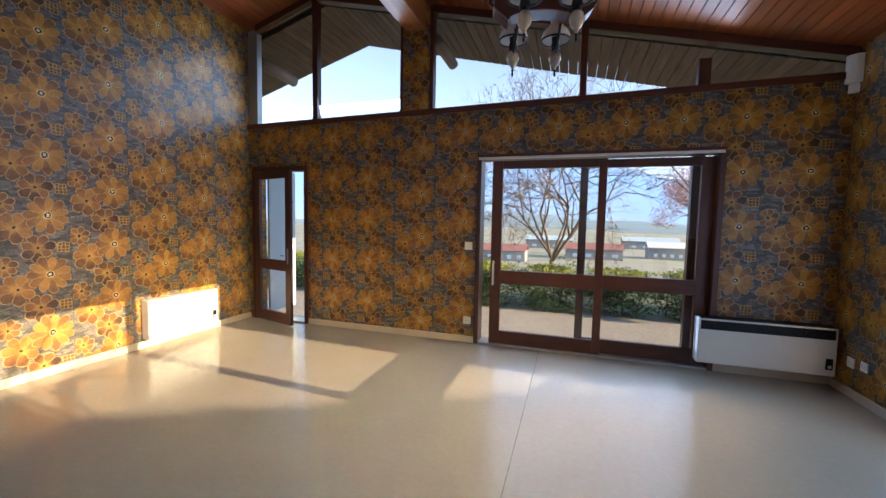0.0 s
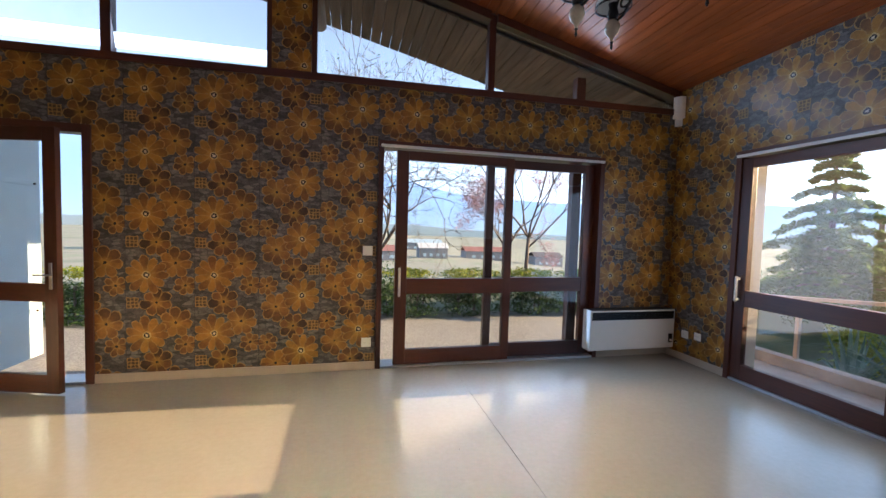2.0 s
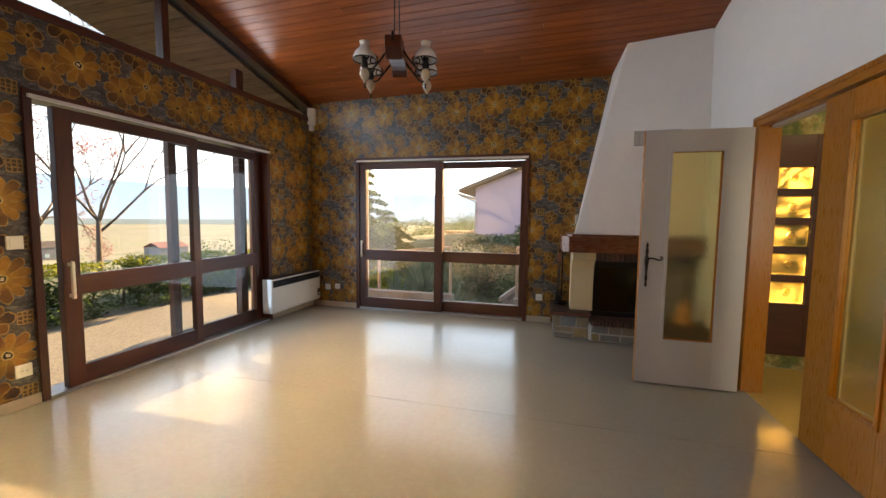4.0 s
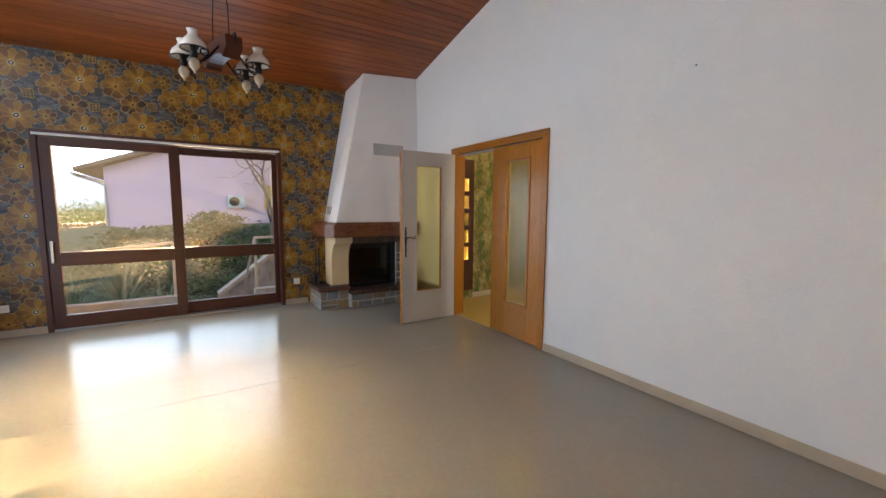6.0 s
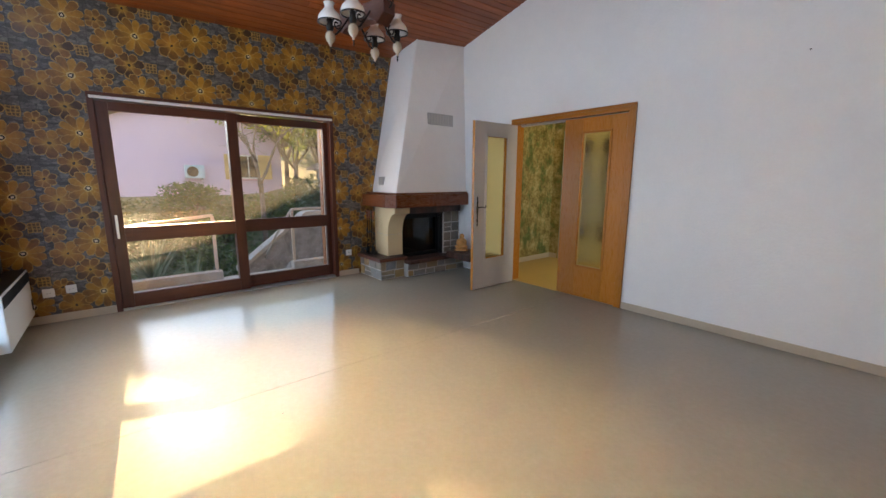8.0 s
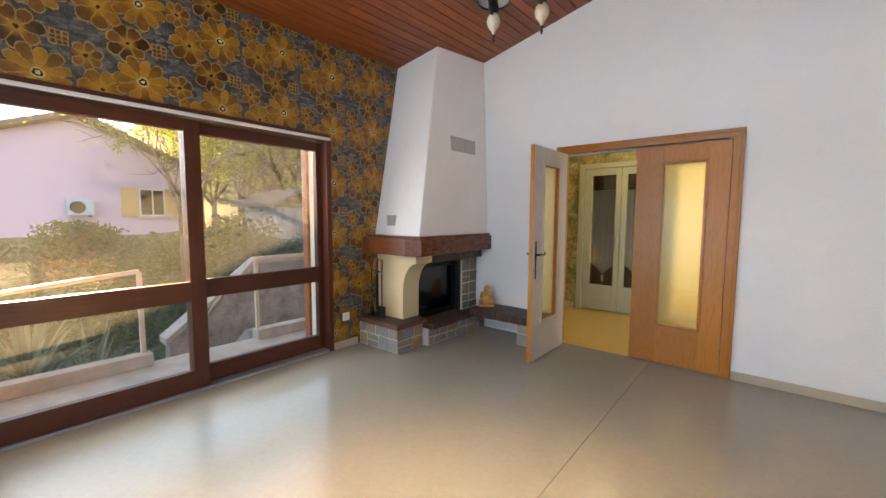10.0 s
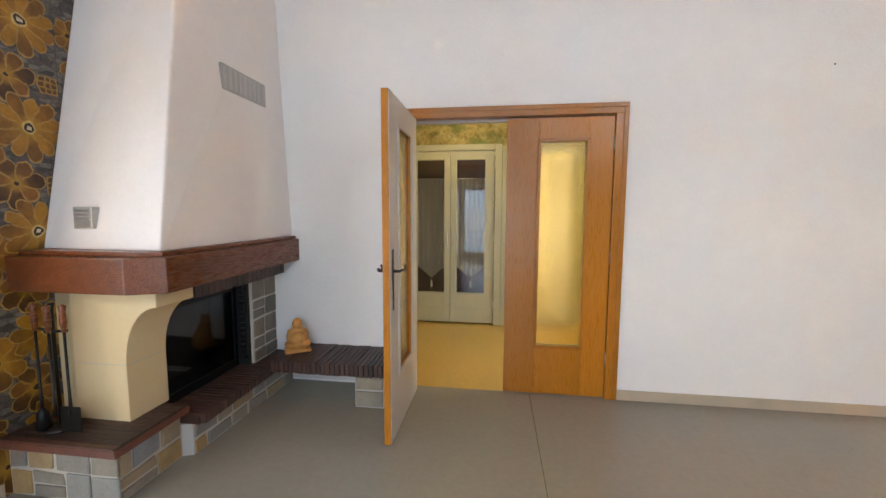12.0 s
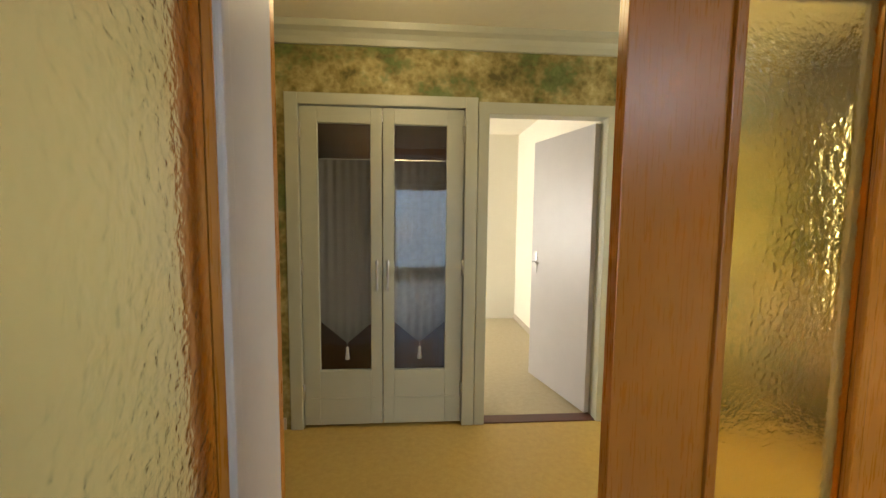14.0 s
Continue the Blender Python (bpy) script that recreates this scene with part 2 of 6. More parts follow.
def stone(name, colours, rough=0.75):
    n = Nodes(name)
    w = n.coords()
    rnd = n.node("ObjectInfo").outputs["Random"]
    k = len(colours)
    base = n.ramp(rnd, [((i + 0.5) / k, c) for i, c in enumerate(colours)])
    a, b = n.noise(w, 9.0, 5.0), n.noise(w, 70.0, 4.0)
    f = n.m("ADD", n.m("MULTIPLY", a, 0.7), n.m("ADD", n.m("MULTIPLY", b, 0.4), 0.45))
    n.bump(n.m("ADD", a, n.m("MULTIPLY", b, 0.3)), 0.6, 0.012)
    return n.finish(n.mix(1.0, base, f, "MULTIPLY"), rough)


def floor_sheet(name, colour, tint, rough):
    """Old lino: fine marbling, worn gloss, scuffs and specks."""
    n = Nodes(name)
    w = n.coords()
    a, b, c = n.noise(w, 0.9, 3.0), n.noise(w, 26.0, 5.0, 0.7), n.noise(w, 5.0, 4.0)
    f = n.m("ADD", n.m("MULTIPLY", b, 0.7), n.m("MULTIPLY", c, 0.08))
    col = n.mix(n.range(f, 0.22, 0.6, 0.0, 1.0), tint, colour)
    col = n.mix(1.0, col, n.m("ADD", n.m("MULTIPLY", a, 0.18), 0.88), "MULTIPLY")
    speck = n.voronoi(w, 3.0)
    col = n.mix(n.m("MULTIPLY", n.m("LESS_THAN", speck, 0.012), 0.7), col, (0.05, 0.04, 0.03))
    n.bump(n.m("ADD", n.m("MULTIPLY", a, 0.6), n.m("MULTIPLY", b, 0.12)), 0.05, 0.006)
    return n.finish(col, n.m("ADD", n.m("ADD", n.m("MULTIPLY", b, 0.06), n.m("MULTIPLY", a, 0.08)), rough - 0.07), Specular_IOR_Level=0.34)


def leaf(name, colours, rough=0.6):
    n = Nodes(name)
    rnd = n.node("NewGeometry").outputs["Random Per Island"]
    k = len(colours)
    col = n.ramp(rnd, [((i + 0.5) / k, c) for i, c in enumerate(colours)])
    col = n.mix(0.25, col, n.mix(1.0, col, n.noise(n.coords(), 2.0), "MULTIPLY"))
    n.finish(col, rough)
    thin = n.node("BsdfTranslucent")
    n.put(thin.inputs[0], col)
    both = n.node("MixShader")
    both.inputs[0].default_value = 0.55
    n.t.links.new(n.bsdf.outputs[0], both.inputs[1])
    n.t.links.new(thin.outputs[0], both.inputs[2])
    n.t.links.new(both.outputs[0], n.t.nodes["Material Output"].inputs[0])
    return n.mat


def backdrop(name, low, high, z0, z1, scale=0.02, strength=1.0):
    """Far hills: a plain glowing sheet with haze painted into its colours."""
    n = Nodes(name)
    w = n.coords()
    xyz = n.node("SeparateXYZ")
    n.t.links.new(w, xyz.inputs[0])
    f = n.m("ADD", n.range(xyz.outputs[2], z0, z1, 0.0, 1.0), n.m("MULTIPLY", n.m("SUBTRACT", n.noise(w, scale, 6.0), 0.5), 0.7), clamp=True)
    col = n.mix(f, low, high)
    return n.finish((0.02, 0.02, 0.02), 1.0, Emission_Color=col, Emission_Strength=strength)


M = {
    "paper_n": wallpaper("flower_wallpaper_north", 0, 1, -2.495, (1.414, 1.414), 0, 1, 0.33, -0.14),
    "paper_w": wallpaper("flower_wallpaper_west", 1, 1, 1.971, (1.40, 1.64)),
    "paper_e": wallpaper("flower_wallpaper_east", 1, -1, -3.256, (2.293, 2.22)),
    "white": plaster("white_wall", (0.86, 0.85, 0.835), 55.0, 0.6),
    "hood": plaster("white_hood", (0.87, 0.85, 0.83), 35.0, 0.35),
    "floor": floor_sheet("beige_lino", (0.362, 0.335, 0.278), (0.318, 0.292, 0.236), 0.17),
    "hall_floor": floor_sheet("yellow_lino", (0.60, 0.42, 0.12), (0.48, 0.32, 0.08), 0.3),
    "room_floor": floor_sheet("buff_lino", (0.50, 0.43, 0.28), (0.40, 0.33, 0.2), 0.4),
    "ceiling": wood("orange_pine_boards", (0.33, 0.088, 0.015), (0.15, 0.031, 0.006), 0.36, (7, 0.55, 7), 1.6, True),
    "beam": wood("pine_beam", (0.46, 0.17, 0.04), (0.22, 0.065, 0.014), 0.4, (7, 0.6, 7)),
    "soffit": wood("grey_weathered_boards", (0.20, 0.15, 0.11), (0.085, 0.06, 0.042), 0.7, (7, 0.6, 7), 1.2, True),
    "log": wood("grey_log", (0.30, 0.24, 0.19), (0.15, 0.11, 0.085), 0.7, (7, 0.6, 7)),
    "frame_v": wood("brown_frame_upright", (0.095, 0.026, 0.011), (0.05, 0.013, 0.006), 0.36, (12, 12, 0.8)),
    "frame_x": wood("brown_frame_along_x", (0.095, 0.026, 0.011), (0.05, 0.013, 0.006), 0.36, (0.8, 12, 12)),
    "frame_y": wood("brown_frame_along_y", (0.095, 0.026, 0.011), (0.05, 0.013, 0.006), 0.36, (12, 0.8, 12)),
    "door_v": wood("golden_oak_upright", (0.45, 0.172, 0.009), (0.40, 0.145, 0.008), 0.29, (9, 9, 0.5), bump=0.05),
    "door_x": wood("golden_oak_along_x", (0.45, 0.172, 0.009), (0.40, 0.145, 0.008), 0.29, (0.5, 9, 9), bump=0.05),
    "mantel_x": wood("mahogany_along_x", (0.23, 0.072, 0.024), (0.11, 0.031, 0.011), 0.28, (0.6, 9, 9)),
    "mantel_y": wood("mahogany_along_y", (0.23, 0.072, 0.024), (0.11, 0.031, 0.011), 0.28, (9, 0.6, 9)),
    "base": plain("cream_baseboard", (0.50, 0.42, 0.31), 0.45),
    "white_paint": plain("white_enamel", (0.68, 0.665, 0.63), 0.35, vary=0.05),
    "grey_paint": plain("pale_grey_paint", (0.50, 0.47, 0.46), 0.4, vary=0.06),
    "sage": plain("sage_paint", (0.43, 0.425, 0.32), 0.38, vary=0.07),
    "plastic": plain("white_plastic", (0.80, 0.78, 0.72), 0.35, vary=0.03, bump=0.0),
    "dark": plain("black_metal", (0.012, 0.012, 0.012), 0.42, 0.6),
    "soot": plain("soot", (0.012, 0.011, 0.010), 0.85),
    "iron": plain("wrought_iron", (0.035, 0.032, 0.03), 0.4, 0.85),
    "steel": plain("brushed_steel", (0.5, 0.49, 0.47), 0.3, 1.0),
    "alu": plain("grey_aluminium", (0.42, 0.43, 0.44), 0.35, 0.7),
    "vent": plain("grey_grille", (0.42, 0.42, 0.41), 0.5),
    "glass": glass("window_glass"),
    "dusty_glass": glass("dusty_window_glass", dust=0.016),
    "fire_glass": glass("smoked_glass", (0.35, 0.33, 0.31)),
    "door_glass": glass("hammered_yellow_glass", (0.93, 0.76, 0.30), 0.12, 0.25, 85.0),
    "amber": glass("amber_glass_block", (1.0, 0.62, 0.08), 0.5, 0.4, 45.0),
    "opal": plain("opal_glass", (0.82, 0.80, 0.76), 0.2, vary=0.04, bump=0.0),
    "stones": stone("hearth_stones", [(0.27, 0.25, 0.22), (0.33, 0.26, 0.16), (0.24, 0.27, 0.29), (0.38, 0.27, 0.12), (0.22, 0.215, 0.20)]),
    "grey_stones": stone("grey_jamb_stones", [(0.15, 0.14, 0.12), (0.19, 0.17, 0.145), (0.21, 0.18, 0.135)]),
    "mortar": plaster("pale_mortar", (0.52, 0.49, 0.44), 50.0, 0.5),
    "cream_stone": plaster("cream_limestone", (0.66, 0.53, 0.31), 40.0, 0.3),
    "brick": stone("dark_brown_brick", [(0.055, 0.03, 0.023), (0.085, 0.042, 0.03), (0.04, 0.026, 0.022)], 0.45),
    "brick_red": stone("red_brick_edge", [(0.17, 0.06, 0.035), (0.12, 0.045, 0.03)], 0.5),
    "gold": plain("gilded_wood", (0.55, 0.27, 0.07), 0.42, 0.15, 0.4, 25.0, 0.4),
    "concrete": plain("pale_concrete", (0.38, 0.365, 0.335), 0.9, vary=0.4, scale=5.0, bump=0.5, fine=35.0),
    "old_wall": plain("stained_concrete", (0.25, 0.245, 0.25), 0.9, vary=0.75, scale=4.0, bump=0.6, fine=22.0),
    "shutter": plain("pale_blue_shutter", (0.52, 0.64, 0.72), 0.5),
    "purple": plaster("lilac_render", (0.60, 0.47, 0.60), 20.0, 0.4, 0.9),
    "pink": plaster("pink_render", (0.55, 0.33, 0.38), 20.0, 0.4, 0.9),
    "ochre": plain("ochre_shutter", (0.56, 0.37, 0.14), 0.55),
    "roof": plain("grey_roof_tiles", (0.11, 0.09, 0.085), 0.8, vary=0.3),
    "red_roof": plain("red_roof_tiles", (0.30, 0.14, 0.115), 0.8, vary=0.3),
    "ac": plain("blue_grey_casing", (0.45, 0.56, 0.62), 0.5),
    "bark": wood("bark", (0.19, 0.15, 0.125), (0.07, 0.052, 0.043), 0.9, (9, 9, 2)),
    "hedge": leaf("hedge_leaves", [(0.04, 0.08, 0.022), (0.07, 0.13, 0.03), (0.12, 0.19, 0.045), (0.05, 0.095, 0.025)]),
    "lime": leaf("spring_leaves", [(0.28, 0.34, 0.03), (0.40, 0.44, 0.03), (0.18, 0.25, 0.03), (0.48, 0.46, 0.04)]),
    "fir": leaf("fir_needles", [(0.09, 0.16, 0.06), (0.14, 0.22, 0.08), (0.19, 0.27, 0.09)]),
    "scrub": leaf("scrub_leaves", [(0.06, 0.11, 0.045), (0.10, 0.145, 0.065), (0.05, 0.09, 0.03), (0.15, 0.165, 0.09)]),
    "blossom": leaf("pink_blossom", [(0.40, 0.22, 0.23), (0.30, 0.15, 0.16), (0.48, 0.31, 0.30)]),
    "yucca": leaf("sword_leaves", [(0.12, 0.19, 0.11), (0.18, 0.25, 0.15), (0.25, 0.31, 0.20)]),
    "log_pile": plain("cut_logs", (0.42, 0.28, 0.15), 0.8, vary=0.4),
}


# ---- mesh helpers ----
def thing(name, at, label, category, group="", kind=""):
    """An empty at the base of a thing, to carry its parts."""
    ob = new(name)
    ob.empty_display_size = 0.1
    ob.location = at
    return tagged(ob, label, category, group, kind)


def part(name, bm, material, parent=None, label="", smooth=False):
    """Links a bmesh, given in world metres, as one mesh object under a thing or a part."""
    me = bpy.data.meshes.new(name)
    bm.normal_update()
    bm.to_mesh(me)
    bm.free()
    me.materials.append(M[material] if isinstance(material, str) else material)
    if smooth:
        me.polygons.foreach_set("use_smooth", [True] * len(me.polygons))
    ob = new(name, me)
    if parent:
        ob.parent = parent
        if parent.type == "EMPTY":
            ob.matrix_parent_inverse = parent.matrix_basis.inverted()
    return tagged(ob, label)


def structure(ob, label, category):
    return tagged(ob, label, category, "", "structure")


def box(bm, x0, x1, y0, y1, z0, z1, bevel=0.0, turn=None):
    """A box, its edges rounded by bevel, turned by the matrix turn."""
    r = bmesh.ops.create_cube(bm, size=1.0)
    vs = r["verts"]
    for v in vs:
        v.co = Vector((x0 + (v.co.x + 0.5) * (x1 - x0), y0 + (v.co.y + 0.5) * (y1 - y0), z0 + (v.co.z + 0.5) * (z1 - z0)))
    if turn:
        for v in vs:
            v.co = turn @ v.co
        if turn.determinant() < 0:
            bmesh.ops.reverse_faces(bm, faces=list({f for v in vs for f in v.link_faces}))
    if bevel:
        es = list({e for v in vs for e in v.link_edges})
        bmesh.ops.bevel(bm, geom=es, offset=bevel, segments=2, profile=0.6, affect="EDGES")
    return bm


def B(name, x0, x1, y0, y1, z0, z1, material, parent=None, bevel=0.004, label="", turn=None):
    return part(name, box(bmesh.new(), min(x0, x1), max(x0, x1), min(y0, y1), max(y0, y1), z0, z1, bevel, turn), material, parent, label)


def prism(bm, outline, a, b, axis="z", bevel=0.0):
    """A solid with the given outline, from a to b along axis. Outline pairs: (x, y) for z, (y, z) for x, (x, z) for y."""
    def at(p, h):
        return {"z": (p[0], p[1], h), "x": (h, p[0], p[1]), "y": (p[0], h, p[1])}[axis]
    lo, hi = [bm.verts.new(at(p, a)) for p in outline], [bm.verts.new(at(p, b)) for p in outline]
    fs = [bm.faces.new(lo), bm.faces.new(hi)]
    k = len(outline)
    for i in range(k):
        fs.append(bm.faces.new((lo[i], lo[(i + 1) % k], hi[(i + 1) % k], hi[i])))
    bmesh.ops.recalc_face_normals(bm, faces=fs)
    if bevel:
        es = list({e for v in lo + hi for e in v.link_edges})
        bmesh.ops.bevel(bm, geom=es, offset=bevel, segments=2, profile=0.6, affect="EDGES")
    return bm


def tube(bm, pts, radii, sides=8):
    """A round bar through points; radii: one, or one a point."""
    pts = [Vector(p) for p in pts]
    radii = [radii] * len(pts) if isinstance(radii, (int, float)) else radii
    rings, up = [], None
    for i, p in enumerate(pts):
        d = (pts[min(i + 1, len(pts) - 1)] - pts[max(i - 1, 0)]).normalized()
        if up is None:
            up = d.orthogonal().normalized()
        up = (up - d * up.dot(d))
        up = up.normalized() if up.length > 1e-5 else d.orthogonal().normalized()
        s = d.cross(up)
        rings.append([bm.verts.new(p + (up * math.cos(a) + s * math.sin(a)) * radii[i]) for a in (2 * math.pi * k / sides for k in range(sides))])
    for a, b in zip(rings, rings[1:]):
        for k in range(sides):
            bm.faces.new((a[k], a[(k + 1) % sides], b[(k + 1) % sides], b[k]))
    bm.faces.new(rings[0][::-1])
    bm.faces.new(rings[-1])
    return bm


def lathe(bm, at, profile, sides=20):
    """A turned body: profile of (radius, height) pairs round the upright through at."""
    x, y, z = at
    rings = [[bm.verts.new((x + r * math.cos(2 * math.pi * k / sides), y + r * math.sin(2 * math.pi * k / sides), z + h)) for k in range(sides)] for r, h in profile]
    for a, b in zip(rings, rings[1:]):
        for k in range(sides):
            bm.faces.new((a[k], a[(k + 1) % sides], b[(k + 1) % sides], b[k]))
    return bm


# ---- the living room's shell ----
WEST, EAST, SOUTH, NORTH, RIDGE = -4.21, 2.38, -0.37, 4.575, -3.13


def ceiling_z(x, y):
    tilt = -0.022 * (y - SOUTH)
    if x >= RIDGE:
        return 3.08 + 0.235 * (EAST - x) + tilt
    return 3.08 + 0.235 * (EAST - RIDGE) - 0.30 * (RIDGE - x) + tilt


def sill_z(x):
    return 2.65 + 0.013 * (x - WEST)


floor = thing("floor", (-0.9, 2.1, 0), "pale beige lino floor with a worn gloss", "floor", kind="structure")
B("lino_sheet", WEST - 0.2, -0.2015, SOUTH - 0.02, NORTH + 0.25, -0.05, 0.0, "floor", floor, 0.0)
B("lino_sheet", -0.1985, EAST + 0.2, SOUTH - 0.02, NORTH + 0.25, -0.05, 0.0, "floor", floor, 0.0)

bm = bmesh.new()
prism(bm, [(-4.46, 0), (-4.14, 0), (-4.14, sill_z(-4.14)), (-4.46, sill_z(-4.46))], NORTH, NORTH + 0.25, "y")
prism(bm, [(-4.14, 2.11), (-3.23, 2.11), (-3.23, sill_z(-3.23)), (-4.14, sill_z(-4.14))], NORTH, NORTH + 0.25, "y")
prism(bm, [(-3.23, 0), (-0.95, 0), (-0.95, sill_z(-0.95)), (-3.23, sill_z(-3.23))], NORTH, NORTH + 0.25, "y")
prism(bm, [(-0.95, 2.16), (1.455, 2.16), (1.455, sill_z(1.455)), (-0.95, sill_z(-0.95))], NORTH, NORTH + 0.25, "y")
prism(bm, [(1.455, 0), (2.63, 0), (2.63, sill_z(2.63)), (1.455, sill_z(1.455))], NORTH, NORTH + 0.25, "y")
prism(bm, [(-1.89, sill_z(-1.89)), (-1.56, sill_z(-1.56)), (-1.56, ceiling_z(-1.56, NORTH)), (-1.89, ceiling_z(-1.89, NORTH))], NORTH, NORTH + 0.25, "y")
structure(part("wall_north", bm, "paper_n"), "wall papered with large ochre and brown flowers on grey blue", "wall")

bm = bmesh.new()
top = lambda y: ceiling_z(EAST, y) + 0.02
prism(bm, [(-0.37, 0), (1.40, 0), (1.40, top(1.4)), (-0.37, top(-0.37))], EAST, EAST + 0.25, "x")
prism(bm, [(1.40, 2.16), (3.84, 2.16), (3.84, top(3.84)), (1.40, top(1.4))], EAST, EAST + 0.25, "x")
prism(bm, [(3.84, 0), (NORTH, 0), (NORTH, top(NORTH)), (3.84, top(3.84))], EAST, EAST + 0.25, "x")
structure(part("wall_east", bm, "paper_e"), "wall papered with large ochre and brown flowers on grey blue", "wall")

bm = bmesh.new()
prism(bm, [(-0.62, 0), (NORTH + 0.25, 0), (NORTH + 0.25, 4.05), (-0.62, 4.15)], WEST - 0.25, WEST, "x")
structure(part("wall_west", bm, "paper_w"), "wall papered with large ochre and brown flowers on grey blue", "wall")

DOOR_W, DOOR_E, DOOR_H = -0.755, 0.725, 2.065
bm = bmesh.new()
prism(bm, [(WEST, 0), (DOOR_W, 0), (DOOR_W, ceiling_z(DOOR_W, SOUTH) + 0.02), (RIDGE, ceiling_z(RIDGE, SOUTH) + 0.02), (WEST, ceiling_z(WEST, SOUTH) + 0.02)], SOUTH - 0.12, SOUTH, "y")
prism(bm, [(DOOR_W, DOOR_H), (DOOR_E, DOOR_H), (DOOR_E, ceiling_z(DOOR_E, SOUTH) + 0.02), (DOOR_W, ceiling_z(DOOR_W, SOUTH) + 0.02)], SOUTH - 0.12, SOUTH, "y")
prism(bm, [(DOOR_E, 0), (EAST + 0.25, 0), (EAST + 0.25, ceiling_z(EAST + 0.25, SOUTH) + 0.02), (DOOR_E, ceiling_z(DOOR_E, SOUTH) + 0.02)], SOUTH - 0.12, SOUTH, "y")
structure(part("wall_south", bm, "white"), "white roughcast wall", "wall")


def boards(bm, x0, x1, y0, y1, height, step=0.094, gap=0.004, thick=0.02):
    """Tongued boards along y under a slope."""
    k = max(1, round((x1 - x0) / step))
    w = (x1 - x0) / k
    for i in range(k):
        a, b = x0 + i * w + gap / 2, x0 + (i + 1) * w - gap / 2
        cuts = [y0, y1]
        if y1 - y0 > 3:
            cuts.insert(1, random.uniform(y0 + 1.0, y1 - 1.0))
        for c, d in zip(cuts, cuts[1:]):
            vs = []
            for h in (0, thick):
                for x, y in ((a, c), (b, c), (b, d - 0.001), (a, d - 0.001)):
                    inset = 0.003 if h == 0 else 0
                    xx = x + (inset if x == a else -inset)
                    vs.append(bm.verts.new((xx, y, height(x, y) + h)))
            for q in ((3, 2, 1, 0), (4, 5, 6, 7), (0, 1, 5, 4), (1, 2, 6, 5), (2, 3, 7, 6), (3, 0, 4, 7)):
                bm.faces.new([vs[j] for j in q])


bm = bmesh.new()
boards(bm, RIDGE, EAST + 0.02, SOUTH - 0.1, NORTH + 0.02, ceiling_z)
boards(bm, WEST - 0.02, RIDGE, SOUTH - 0.1, NORTH + 0.02, ceiling_z)
structure(part("ceiling", bm, "ceiling"), "sloping ceiling of varnished orange pine boards", "ceiling")

# roof over the room and the deep gable overhang
bm = bmesh.new()
boards(bm, RIDGE, 3.3, NORTH + 0.26, 6.0, lambda x, y: ceiling_z(x, y) - 0.03, 0.12)
boards(bm, -5.4, RIDGE, NORTH + 0.26, 6.0, lambda x, y: ceiling_z(x, y) - 0.03, 0.12)
boards(bm, EAST + 0.26, 3.3, -0.6, NORTH + 0.25, lambda x, y: ceiling_z(x, y) - 0.03, 0.12)
structure(part("soffit", bm, "soffit"), "weathered grey brown boards under the roof overhang", "soffit")
bm = bmesh.new()
for x0, x1 in ((-5.45, RIDGE), (RIDGE, 3.35)):
    prism(bm, [(x0, ceiling_z(x0, 2) + 0.07), (x1, ceiling_z(x1, 2) + 0.07), (x1, ceiling_z(x1, 2) + 0.2), (x0, ceiling_z(x0, 2) + 0.2)], -5.3, 6.03, "y")
structure(part("roof", bm, "roof"), "grey tiled roof over the whole house", "roof")

bm = bmesh.new()
prism(bm, [(-1.86, 3.64), (-1.60, 3.62), (-1.60, ceiling_z(-1.60, 2) + 0.0), (-1.86, ceiling_z(-1.86, 2) + 0.0)], SOUTH + 0.002, NORTH - 0.002, "y", 0.008)
tagged(part("roof_beam", bm, "beam"), "heavy varnished pine beam under the ceiling boards", "beam")
for bx, bz, r in ((-4.20, 3.60, 0.085), (-1.56, 3.60, 0.075)):
    bm = tube(bmesh.new(), [(bx, NORTH + 0.26, bz), (bx, 5.1, bz), (bx, 5.52, bz - 0.02)], [r, r, r * 0.96], 14)
    tagged(part("purlin_end", bm, "log", smooth=True), "grey purlin end under the roof overhang", "beam", "purlin ends")

# gable glazing
gable = thing("gable_window", (-0.9, NORTH, 2.7), "brown framed gable windows under the ceiling slope", "window", kind="structure")
bm = bmesh.new()
prism(bm, [(WEST, sill_z(WEST) - 0.03), (EAST, sill_z(EAST) - 0.03), (EAST, sill_z(EAST) + 0.035), (WEST, sill_z(WEST) + 0.035)], NORTH - 0.018, NORTH + 0.12, "y", 0.004)
part("sill", bm, "frame_x", gable)
for x0, x1 in ((-4.21, -4.06), (-3.175, -3.10), (-1.935, -1.892), (-1.558, -1.515), (0.11, 0.178)):
    bm = bmesh.new()
    y0 = NORTH + 0.02
    prism(bm, [(x0, sill_z(x0) + 0.035), (x1, sill_z(x1) + 0.035), (x1, ceiling_z(x1, NORTH) - 0.01), (x0, ceiling_z(x0, NORTH) - 0.01)], y0, NORTH + 0.11, "y", 0.004)
    part("mullion", bm, "frame_v" if x0 > -4.2 else "alu", gable)
